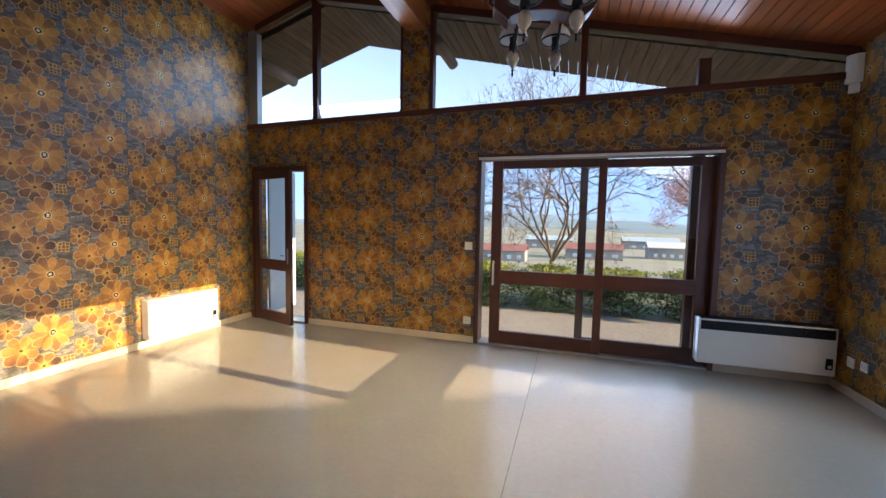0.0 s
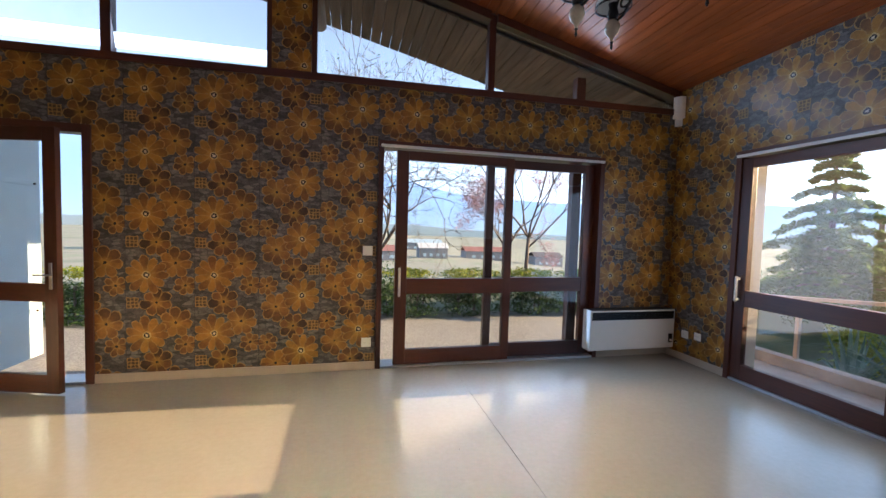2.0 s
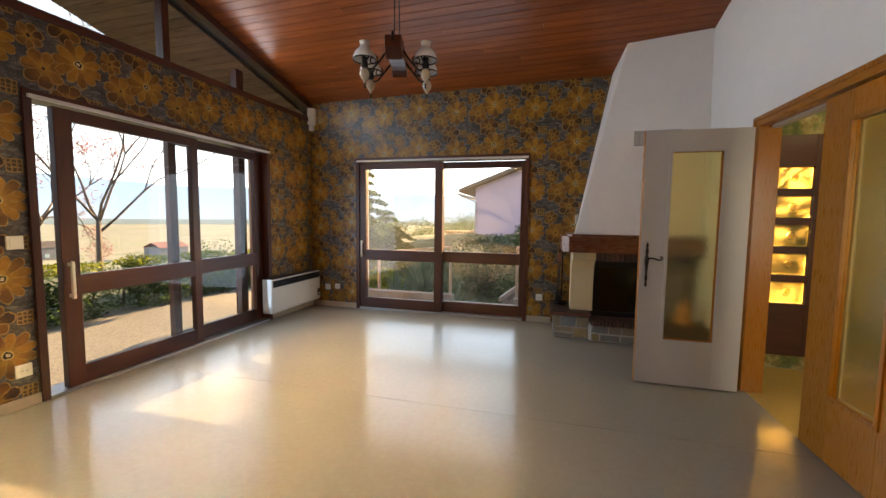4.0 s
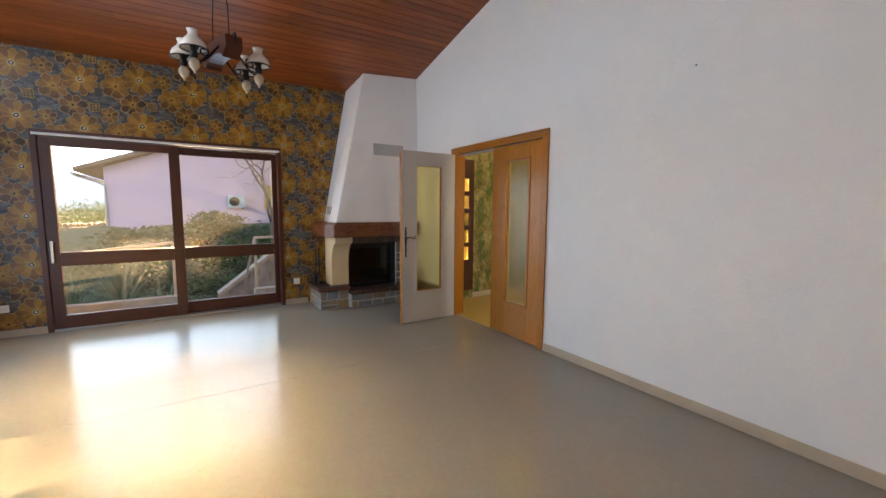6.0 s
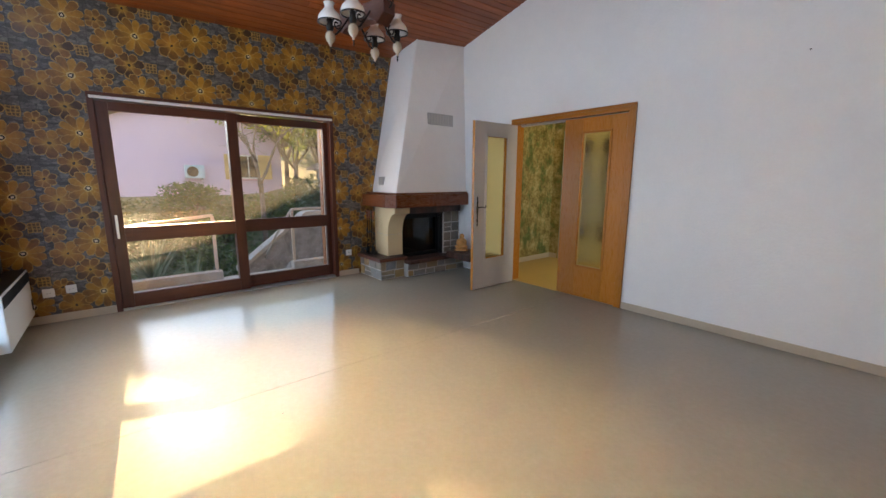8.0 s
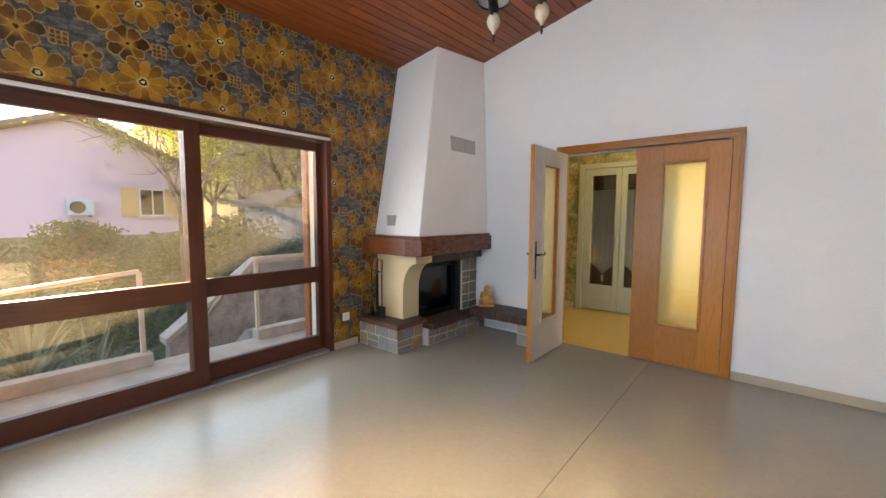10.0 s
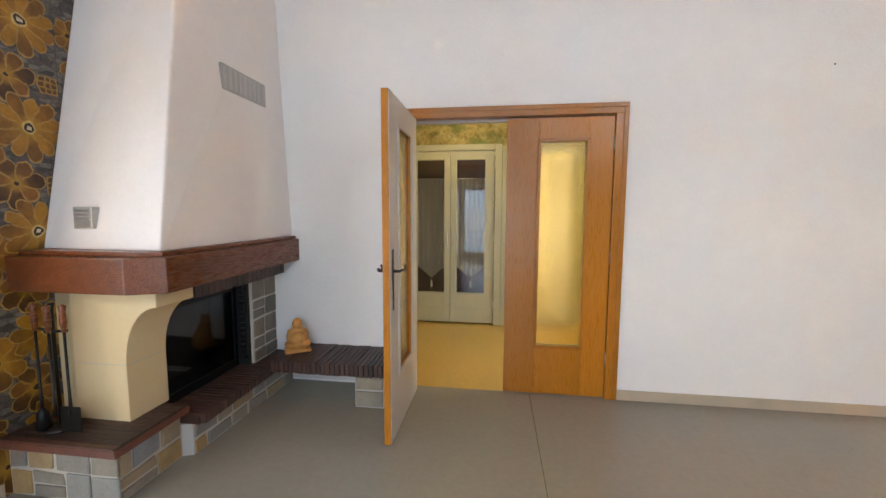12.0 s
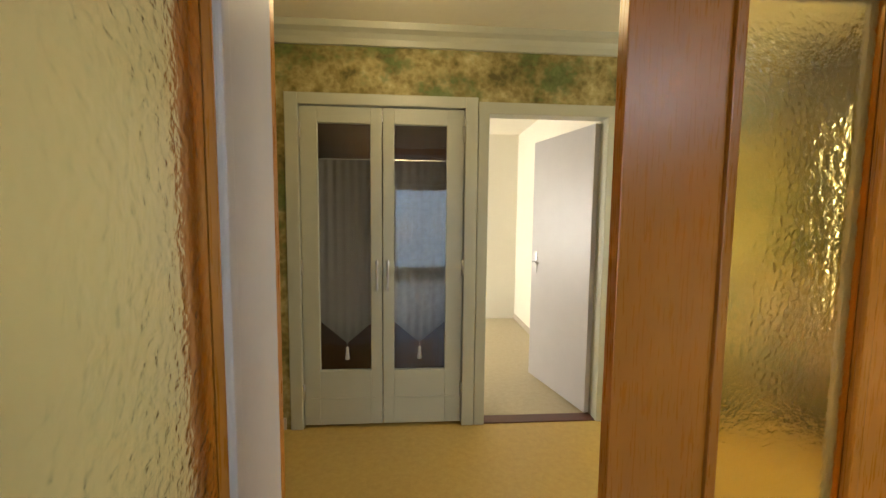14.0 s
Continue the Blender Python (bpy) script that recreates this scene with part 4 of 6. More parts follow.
def stones(parent, at, u0, u1, z0, z1, material, deep=0.03, rows=2, lo=0.14, hi=0.24, joint=0.018):
    """Split stones in uneven courses; at(u, d, z) places a point along, out of the face and up."""
    top = z0
    for r in range(rows):
        h = (z1 - top) / (rows - r) * (random.uniform(0.85, 1.15) if r < rows - 1 else 1.0)
        u = u0
        while u < u1 - 0.02:
            w = min(random.uniform(lo, hi), u1 - u)
            if u1 - (u + w) < 0.07:
                w = u1 - u
            split = random.random() < 0.15 and h > 0.12 and w > 0.12
            for a, b in (((0, 0.5), (0.5, 1)) if split else ((0, 1),)):
                bm = bmesh.new()
                q = []
                d = deep + random.uniform(-0.002, 0.002)
                for k, (i, j) in enumerate(((u, top + a * h), (u + w, top + a * h), (u + w, top + b * h), (u, top + b * h))):
                    s = joint / 2
                    q.append((i + (s if i == u else -s) + random.uniform(-0.005, 0.005), j + (s if k < 2 else -s) + random.uniform(-0.005, 0.005)))
                back = [bm.verts.new(at(i, 0.0, j)) for i, j in q]
                mid = [bm.verts.new(at(i, d - 0.004, j)) for i, j in q]
                ci, cj = sum(p[0] for p in q) / 4, sum(p[1] for p in q) / 4
                face = [bm.verts.new(at(i + (ci - i) * 0.08, d, j + (cj - j) * 0.08)) for i, j in q]
                for n0, n1 in ((back, mid), (mid, face)):
                    for k in range(4):
                        bm.faces.new((n0[k], n0[(k + 1) % 4], n1[(k + 1) % 4], n1[k]))
                bm.faces.new(face)
                bmesh.ops.recalc_face_normals(bm, faces=bm.faces)
                part("stone", bm, material, parent)
            u += w
        top += h


# stone jamb beside the firebox
jamb = part("stone_jamb", box(bmesh.new(), 1.83, 2.19, -0.366, -0.06, 0.24, 0.90, 0.004), "mortar", fp, "grey stone jamb")
stones(jamb, lambda u, d, z: (1.83 - d, u, z), -0.366, -0.06, 0.25, 0.89, "grey_stones", 0.010, 4, 0.13, 0.18)

# raised hearth
hearth = part("hearth_base", prism(bmesh.new(), [(EAST - 0.002, 1.055), (1.795, 1.055), (1.795, 0.68), (1.735, 0.66), (1.70, SOUTH + 0.002), (EAST - 0.002, SOUTH + 0.002)], 0.0, 0.185), "mortar", fp, "split stone hearth base with pale joints")
upper = part("hearth_block", box(bmesh.new(), 1.795, EAST - 0.003, 0.68, 1.055, 0.185, 0.255), "mortar", fp)
stones(hearth, lambda u, d, z: (u, 1.055 + d, z), 1.77, EAST - 0.01, 0.0, 0.255, "stones", 0.011, 2)
stones(hearth, lambda u, d, z: (1.795 - d, u, z), 0.68, 1.055, 0.0, 0.255, "stones", 0.011, 2, 0.12, 0.2)
stones(hearth, lambda u, d, z: (1.735 - d - (0.66 - u) * 0.034, u, z), SOUTH + 0.01, 0.66, 0.0, 0.185, "stones", 0.011, 2, 0.12, 0.22)
slab = part("hearth_slab", prism(bmesh.new(), [(EAST - 0.002, 1.10), (1.745, 1.10), (1.745, 0.665), (1.93, 0.665), (EAST - 0.002, 0.665)], 0.255, 0.30, "z", 0.006), "brick", fp, "dark brick slab with a red edge")
part("edge_tile", box(bmesh.new(), 1.741, EAST - 0.01, 1.098, 1.104, 0.26, 0.296, 0.002), "brick_red", slab)
part("edge_tile", box(bmesh.new(), 1.739, 1.746, 0.67, 1.10, 0.26, 0.296, 0.002), "brick_red", slab)
for i in range(12):
    y = 0.675 + i * 0.036
    part("brick", box(bmesh.new(), 1.75, EAST - 0.01, y, y + 0.031, 0.296, 0.305, 0.002), "brick", slab)
low = part("hearth_slab", box(bmesh.new(), 1.69, 1.93, SOUTH + 0.003, 0.665, 0.185, 0.225), "brick", fp, "dark brick hearth edge")
for i in range(28):
    y = SOUTH + 0.006 + i * 0.0366
    part("brick", box(bmesh.new(), 1.655 + random.uniform(0, 0.006), 1.94, y, y + 0.031, 0.188, 0.242 + random.uniform(0, 0.004), 0.003), "brick", low)
B("hearth_fill", 1.93, 2.19, -0.05, 0.70, 0.185, 0.24, "soot", fp, 0.0)

# ---- brick bench along the white wall ----
bench = thing("brick_bench", (1.2, -0.2, 0), "low bench of dark bricks on edge along the white wall", "bench")
leg = part("pedestal", box(bmesh.new(), 0.82, 1.03, SOUTH + 0.003, 0.005, 0.0, 0.225), "mortar", bench)
stones(leg, lambda u, d, z: (u, 0.005 + d, z), 0.82, 1.03, 0.0, 0.225, "stones", 0.011, 2, 0.1, 0.2)
stones(leg, lambda u, d, z: (0.82 - d, u, z), SOUTH + 0.01, 0.005, 0.0, 0.225, "stones", 0.011, 2, 0.12, 0.2)
B("back_board", 1.03, 1.66, SOUTH + 0.003, SOUTH + 0.055, 0.04, 0.2, "white_paint", bench, 0.004, "white board under the bench")
for i in range(26):
    x = 0.755 + i * 0.0345
    B("brick", x, x + 0.0285, SOUTH + 0.003, 0.035 + random.uniform(-0.006, 0.006), 0.228, 0.312 + random.uniform(-0.003, 0.003), "brick", bench, 0.003)
B("bearer", 0.76, 1.64, SOUTH + 0.02, -0.02, 0.228, 0.29, "soot", bench, 0.0)


# ---- gilt statuette ----
def statuette(x, y, z):
    bm = bmesh.new()
    for cx, cy, cz, rx, ry, rz in ((0, 0, 0.018, 0.085, 0.06, 0.022), (0, 0, 0.055, 0.088, 0.058, 0.035), (0.0, -0.012, 0.095, 0.062, 0.052, 0.055), (0, 0.01, 0.14, 0.055, 0.042, 0.035),
                                   (0, 0.012, 0.195, 0.034, 0.034, 0.038), (-0.05, 0.0, 0.11, 0.024, 0.03, 0.05), (0.05, 0.0, 0.11, 0.024, 0.03, 0.05), (-0.05, -0.035, 0.06, 0.035, 0.028, 0.024), (0.05, -0.035, 0.06, 0.035, 0.028, 0.024)):
        m = Matrix.Translation((cx, cy, cz)) @ Matrix.Diagonal((rx, ry, rz, 1))
        bmesh.ops.create_icosphere(bm, subdivisions=3, radius=1.0, matrix=m)
    box(bm, -0.085, 0.085, -0.06, 0.06, 0.0, 0.022, 0.006)
    for v in bm.verts:
        v.co += noise.noise_vector(v.co * 38) * 0.0035
        v.co *= 1.08
    turn = pose(x, y, z, 0, 0, 212)
    for v in bm.verts:
        v.co = turn @ v.co
    return tagged(part("statuette", bm, "gold", smooth=True), "small gilded seated statuette on the end of the brick bench", "statuette")


statuette(1.55, -0.185, 0.312)

# ---- fire irons ----
fi = thing("fire_irons", (2.18, 0.97, 0.305), "black fire irons with wooden handles on a stand", "fire tools")
lathe_base = lathe(bmesh.new(), (2.18, 0.97, 0.305), [(0.0, 0.0), (0.075, 0.0), (0.075, 0.012), (0.03, 0.02), (0.0, 0.022)], 16)
part("base", lathe_base, "iron", fi, smooth=True)
part("post", tube(bmesh.new(), [(2.18, 0.97, 0.32), (2.18, 0.97, 0.90), (2.18, 0.97, 0.93)], [0.009, 0.009, 0.014]), "iron", fi, smooth=True)
part("crossbar", tube(bmesh.new(), [(2.09, 0.98, 0.80), (2.18, 0.97, 0.79), (2.26, 0.97, 0.80)], 0.007), "iron", fi, smooth=True)
for tx, ty, foot in ((2.08, 1.0, "shovel"), (2.14, 1.02, "poker"), (2.24, 1.0, "brush")):
    t = part(foot, tube(bmesh.new(), [(tx, ty, 0.80), (tx - 0.005, ty + 0.005, 0.48), (tx - 0.012, ty + 0.01, 0.40)], [0.006, 0.006, 0.009]), "iron", fi, smooth=True)
    part("handle", lathe(bmesh.new(), (tx, ty, 0.80), [(0.0, 0.0), (0.009, 0.0), (0.015, 0.05), (0.012, 0.1), (0.016, 0.125), (0.0, 0.135)], 12), "mantel_y", t, "turned wooden handle", True)
    if foot == "shovel":
        part("blade", box(bmesh.new(), tx - 0.065, tx + 0.045, ty + 0.008, ty + 0.014, 0.315, 0.44, 0.003), "iron", t)
    if foot == "brush":
        part("bristles", lathe(bmesh.new(), (tx - 0.012, ty + 0.01, 0.32), [(0.0, 0.0), (0.03, 0.0), (0.024, 0.08), (0.009, 0.1)], 12), "dark", t, smooth=True)


# ---- chandelier ----
M["font"] = stone("painted_porcelain", [(0.62, 0.52, 0.38), (0.5, 0.4, 0.28)], 0.25)
def chandelier():
    cx, cy = -0.091, 2.229
    turn = pose(cx, cy, 0, 0, 0, 15)
    c = thing("chandelier", (cx, cy, 2.26), "dark wooden yoke chandelier with four opal oil-lamp shades", "chandelier")
    c.rotation_euler = (0, 0, 0)
    arc = [(-0.24, 2.47), (-0.24, 2.545), (-0.17, 2.56), (0.17, 2.56), (0.24, 2.545), (0.24, 2.47)]
    for i in range(9):
        a = math.radians(i * 180 / 8)
        arc.append((0.17 * math.cos(a), 2.41 + 0.05 * math.sin(a)))
    arc[5:5] = [(0.235, 2.50)]
    bm = prism(bmesh.new(), arc, -0.055, 0.055, "y", 0.006)
    bm.transform(turn)
    part("yoke", bm, "frame_x", c, "dark carved wooden yoke")
    for s in (-1, 1):
        pts = [(s * 0.16, 0, 2.555), (s * 0.15, 0, 2.75), (s * 0.05, 0, 3.2), (0, 0, 3.55)]
        part("hanger", tube(bmesh.new(), [turn @ Vector(p) for p in pts], 0.004, 6), "iron", c, smooth=True)
        spiral = [(s * (0.24 + 0.035 * math.cos(a) * (1 - a / 14)), 0, 2.53 + 0.035 * math.sin(a) * (1 - a / 14)) for a in (k * 0.6 for k in range(16))]
        part("scroll", tube(bmesh.new(), [turn @ Vector(p) for p in spiral], 0.006, 6), "iron", c, smooth=True)
    part("ceiling_rose", lathe(bmesh.new(), (cx, cy, ceiling_z(cx, cy) - 0.07), [(0.0, -0.02), (0.03, -0.02), (0.055, 0.03), (0.06, 0.075)], 16), "iron", c, smooth=True)
    for sx in (-1, 1):
        for sy in (-1, 1):
            lx, ly = 0.115 * sx, 0.21 * sy
            w = turn @ Vector((lx, ly, 0))
            pts = [(0.11 * sx, 0.05 * sy, 2.50), (0.11 * sx, 0.11 * sy, 2.42), (0.115 * sx, 0.155 * sy, 2.37), (lx, ly - 0.03 * sy, 2.36), (lx, ly, 2.375)]
            arm = part("arm", tube(bmesh.new(), [turn @ Vector(p) for p in pts], 0.007, 8), "iron", c, smooth=True)
            curl = [(0.115 * sx, (0.15 + 0.04 * math.cos(a) * (1 - a / 13)) * sy, 2.43 + 0.04 * math.sin(a) * (1 - a / 13)) for a in (k * 0.6 for k in range(15))]
            part("curl", tube(bmesh.new(), [turn @ Vector(p) for p in curl], 0.005, 6), "iron", arm, smooth=True)
            lamp = part("lamp_base", lathe(bmesh.new(), (w.x, w.y, 2.27), [(0.0, 0.0), (0.006, 0.005), (0.010, 0.02), (0.027, 0.04), (0.034, 0.062), (0.03, 0.085), (0.018, 0.1), (0.0, 0.1)], 18), "font", c, "painted porcelain lamp font", True)
            part("burner", lathe(bmesh.new(), (w.x, w.y, 2.375), [(0.0, 0.0), (0.02, 0.0), (0.026, 0.02), (0.018, 0.05), (0.022, 0.07), (0.0, 0.07)], 14), "iron", lamp, smooth=True)
            part("finial", lathe(bmesh.new(), (w.x, w.y, 2.235), [(0.0, 0.0), (0.007, 0.012), (0.004, 0.03), (0.01, 0.037)], 10), "iron", lamp, smooth=True)
            part("ring", lathe(bmesh.new(), (w.x, w.y, 2.425), [(0.076, 0.0), (0.081, 0.0), (0.081, 0.008), (0.076, 0.008), (0.076, 0.0)], 24), "iron", lamp, smooth=True)
            sh = [(0.073, 0.0), (0.077, 0.018), (0.068, 0.042), (0.044, 0.068), (0.031, 0.084), (0.03, 0.1), (0.037, 0.118)]
            part("shade", lathe(bmesh.new(), (w.x, w.y, 2.432), sh + [(r - 0.003, h) for r, h in sh[::-1]], 24), "opal", lamp, "white opal glass shade", True)
            part("chimney", lathe(bmesh.new(), (w.x, w.y, 2.42), [(0.016, 0.0), (0.02, 0.03), (0.014, 0.07), (0.013, 0.12)], 12), "glass", lamp, smooth=True)
    return c


lustre = chandelier()
lustre.location.z -= 0.018

# ---- hall ----
HALL_S = -2.15


def green_paper():
    n = Nodes("green_leaf_wallpaper")
    w = n.coords((1, 1, 1))
    a, b, c = n.noise(w, 5.0, 5.0, 0.65), n.noise(w, 16.0, 5.0, 0.7), n.voronoi(w, 26.0)
    d = n.noise(n.coords((1.0, 1.0, 1.0), "Generated"), 9.0, 4.0, 0.6)
    f = n.m("ADD", n.m("MULTIPLY", a, 0.6), n.m("ADD", n.m("MULTIPLY", b, 0.35), n.m("MULTIPLY", c, 0.12)))
    col = n.ramp(f, [(0.40, (0.10, 0.085, 0.02)), (0.50, (0.24, 0.19, 0.055)), (0.60, (0.40, 0.33, 0.13)), (0.72, (0.60, 0.52, 0.30))])
    green = n.ramp(b, [(0.35, (0.035, 0.065, 0.012)), (0.65, (0.12, 0.17, 0.04))])
    col = n.mix(n.range(n.m("ADD", n.m("MULTIPLY", d, 0.7), n.m("MULTIPLY", b, 0.3)), 0.50, 0.58, 0.0, 0.85), col, green)
    return n.finish(col, 0.7)


M["green"] = green_paper()
M["stucco"] = plaster("stucco_ceiling", (0.62, 0.57, 0.42), 24.0, 0.9)
M["cream_wall"] = plaster("cream_wall", (0.80, 0.75, 0.62), 60.0, 0.2)
M["curtain"] = plain("grey_lace_curtain", (0.40, 0.37, 0.30), 0.9, vary=0.25, scale=30.0)
M["cord"] = plain("white_cord", (0.7, 0.66, 0.55), 0.8)
M["bulb"] = Nodes("lit_globe").finish((1, 0.9, 0.7), 0.4, Emission_Color=(1.0, 0.82, 0.5, 1), Emission_Strength=2.0)

structure(B("hall_floor", -2.3, 1.4, HALL_S - 0.1, SOUTH - 0.022, -0.05, -0.002, "hall_floor", None, 0.0), "yellow lino hall floor", "floor")
structure(B("hall_ceiling", -2.3, 1.4, HALL_S - 0.1, SOUTH - 0.12, 2.55, 2.62, "stucco", None, 0.0), "rough stucco hall ceiling", "ceiling")
bm = bmesh.new()
for x0, x1, z0, z1 in ((-2.4, -0.85, 0, 2.6), (-0.85, -0.06, 2.06, 2.6), (-0.06, 0.07, 0, 2.6), (0.07, 1.15, 2.11, 2.6), (1.15, 1.5, 0, 2.6)):
    box(bm, x0, x1, HALL_S - 0.1, HALL_S, z0, z1)
structure(part("wall_hall_south", bm, "green"), "hall wall in green leafy wallpaper", "wall")
bm = bmesh.new()
for y0, y1, z0, z1 in ((HALL_S, -1.17, 0, 2.6), (-1.17, -0.72, 0, 0.12), (-1.17, -0.72, 2.1, 2.6), (-0.72, SOUTH - 0.12, 0, 2.6)):
    box(bm, 1.4, 1.5, y0, y1, z0, z1)
structure(part("wall_hall_east", bm, "green"), "hall wall in green leafy wallpaper", "wall")
# the opening in this unseen wall is added to hold the hall's fill lamp
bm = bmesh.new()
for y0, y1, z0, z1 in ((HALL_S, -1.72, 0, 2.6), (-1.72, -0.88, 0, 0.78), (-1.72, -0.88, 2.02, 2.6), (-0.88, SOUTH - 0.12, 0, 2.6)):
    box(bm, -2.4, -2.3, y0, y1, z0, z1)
structure(part("wall_hall_west", bm, "green"), "hall wall in green leafy wallpaper with an unseen opening added for the fill light", "wall")
bm = prism(bmesh.new(), [(HALL_S, 2.44), (HALL_S + 0.022, 2.44), (HALL_S + 0.03, 2.475), (HALL_S + 0.05, 2.50), (HALL_S + 0.085, 2.515), (HALL_S + 0.095, 2.55), (HALL_S, 2.55)], -2.3, 1.4, "x")
structure(part("cornice", bm, "sage"), "cream plaster cornice", "cornice")
structure(B("baseboard_hall", 1.24, 1.4, HALL_S, HALL_S + 0.012, 0, 0.08, "base", None, 0.003), "cream baseboard", "baseboard")
structure(B("baseboard_hall_east", 1.388, 1.4, HALL_S + 0.012, -1.17, 0, 0.08, "base", None, 0.003), "cream baseboard", "baseboard")

# amber glazed side light
sl2 = thing("window_3", (1.45, -0.945, 0), "dark wooden side light with five amber glass blocks", "window", kind="structure")
B("jamb", 1.39, 1.48, -1.17, -1.09, 0.12, 2.1, "frame_v", sl2)
B("jamb", 1.39, 1.48, -0.82, -0.72, 0.12, 2.1, "frame_v", sl2)
for i in range(6):
    z0 = 0.12 if i == 0 else 0.60 + (i - 1) * 0.258 + 0.195
    z1 = 0.60 + i * 0.258 if i < 5 else 2.1
    B("rail", 1.392, 1.478, -1.09, -0.82, z0, z1, "frame_y", sl2, 0.003)
for i in range(5):
    z0 = 0.60 + i * 0.258
    blk = B("glass_block", 1.41, 1.46, -1.088, -0.822, z0 + 0.002, z0 + 0.193, "amber", sl2, 0.012)
    blk.visible_shadow = False
    part("boss", lathe(bmesh.new(), (0, 0, 0), [(0.0, 0.012), (0.03, 0.008), (0.036, 0.0)], 14), "amber", blk).matrix_basis = Matrix.Translation((1.41, -0.955, z0 + 0.0975)) @ look((0, 0, 0), (1, 0, 0))

# glazed closet doors
cd = thing("closet", (0.64, HALL_S, 0), "sage painted closet doors with glass and lace curtains", "closet")
for x0, x1 in ((0.04, 0.12), (1.16, 1.24)):
    B("casing", x0, x1, HALL_S - 0.1, HALL_S + 0.018, 0, 2.155, "sage", cd, 0.006)
B("casing", 0.12, 1.16, HALL_S - 0.1, HALL_S + 0.018, 2.085, 2.155, "sage", cd, 0.006)
B("back", 0.1, 1.18, HALL_S - 0.5, HALL_S - 0.48, 0, 2.1, "frame_v", cd, 0.0)
for x in (0.08, 1.18):
    B("side", x, x + 0.02, HALL_S - 0.48, HALL_S - 0.1, 0, 2.1, "frame_v", cd, 0.0)
for x0, x1, g0, g1, hx in ((0.125, 0.642, 0.235, 0.57, 0.61), (0.648, 1.155, 0.72, 1.05, 0.68)):
    y0, y1 = HALL_S - 0.045, HALL_S - 0.005
    lf = B("leaf", x0, g0, y0, y1, 0.02, 2.08, "sage", cd, 0.004, "sage door leaf with a tall glass")
    part("panel", box(bmesh.new(), g1, x1, y0, y1, 0.02, 2.08, 0.004), "sage", lf)
    part("panel", box(bmesh.new(), g0, g1, y0, y1, 0.02, 0.385, 0.004), "sage", lf)
    part("panel", box(bmesh.new(), g0, g1, y0, y1, 1.98, 2.08, 0.004), "sage", lf)
    part("bead", box(bmesh.new(), x0 + 0.04, x1 - 0.04, y1, y1 + 0.006, 0.195, 0.203, 0.002), "sage", lf)
    part("pane", box(bmesh.new(), g0, g1, y0 + 0.015, y0 + 0.02, 0.385, 1.98), "glass", lf).visible_shadow = False
    for hz in (0.2, 1.02, 1.88):
        part("hinge", tube(bmesh.new(), [((x0 if x0 < 0.5 else x1), y1 + 0.006, hz), ((x0 if x0 < 0.5 else x1), y1 + 0.006, hz + 0.1)], 0.009), "steel", lf, smooth=True)
    h = [(0.006, 0.0), (0.011, 0.02), (0.005, 0.05), (0.010, 0.1), (0.005, 0.15), (0.011, 0.18), (0.004, 0.2)]
    part("handle", lathe(bmesh.new(), (hx, y1 + 0.012, 0.92), h, 10), "steel", lf, "ornate steel handle", True)
    # curtain gathered in soft folds, pointed below
    bm = bmesh.new()
    cols, yy = 26, HALL_S - 0.075
    rows = []
    for i in range(cols + 1):
        s = i / cols
        x = g0 - 0.01 + s * (g1 - g0 + 0.02)
        low_z = 0.70 - 0.15 * (1 - abs(2 * s - 1))
        y = yy + 0.009 * math.sin(s * 40) + 0.004 * math.sin(s * 91)
        rows.append((bm.verts.new((x, y, 1.76)), bm.verts.new((x, y, low_z + 0.12)), bm.verts.new((x, yy, low_z))))
    for a, b in zip(rows, rows[1:]):
        bm.faces.new((a[0], b[0], b[1], a[1]))
        bm.faces.new((a[1], b[1], b[2], a[2]))
    bmesh.ops.solidify(bm, geom=bm.faces, thickness=0.002)
    cu = part("curtain", bm, "curtain", lf, "grey lace curtain with a pointed hem", True)
    mid = (g0 + g1) / 2
    part("tassel", lathe(bmesh.new(), (mid, yy, 0.44), [(0.0, 0.0), (0.016, 0.0), (0.009, 0.06), (0.012, 0.075), (0.0, 0.09), (0.002, 0.11)], 10), "cord", cu, "white tassel", True)
    part("rod", tube(bmesh.new(), [(g0, yy, 1.765), (g1, yy, 1.765)], 0.004, 6), "steel", cu)

cd.location.x -= 0.03

# bedroom door, open into a sunny room
bd = thing("door_3", (-0.43, HALL_S, 0), "pale door standing open into a bright room", "door", kind="structure")
B("casing", -0.034, 0.036, HALL_S - 0.1, HALL_S + 0.016, 0, 2.06, "sage", bd, 0.006)
B("casing", -0.89, -0.816, HALL_S - 0.1, HALL_S + 0.016, 0, 2.06, "sage", bd, 0.006)
B("casing", -0.89, 0.036, HALL_S - 0.1, HALL_S + 0.016, 2.056, 2.13, "sage", bd, 0.006)
B("threshold", -0.82, -0.03, HALL_S - 0.1, HALL_S, -0.002, 0.006, "frame_x", bd, 0.002)
bt = pose(-0.795, HALL_S - 0.09, 0, 0, 0, -76)
bl = part("leaf", box(bmesh.new(), 0, 0.77, -0.02, 0.02, 0.012, 2.04, 0.004, bt), "grey_paint", bd)
part("lever", tube(bmesh.new(), [bt @ Vector(p) for p in ((0.70, 0.02, 1.02), (0.70, 0.06, 1.02), (0.60, 0.062, 1.02))], 0.008), "steel", bl, smooth=True)
part("handle_plate", box(bmesh.new(), 0.68, 0.72, 0.02, 0.025, 0.93, 1.11, 0.003, bt), "steel", bl)

bd.location.x -= 0.03

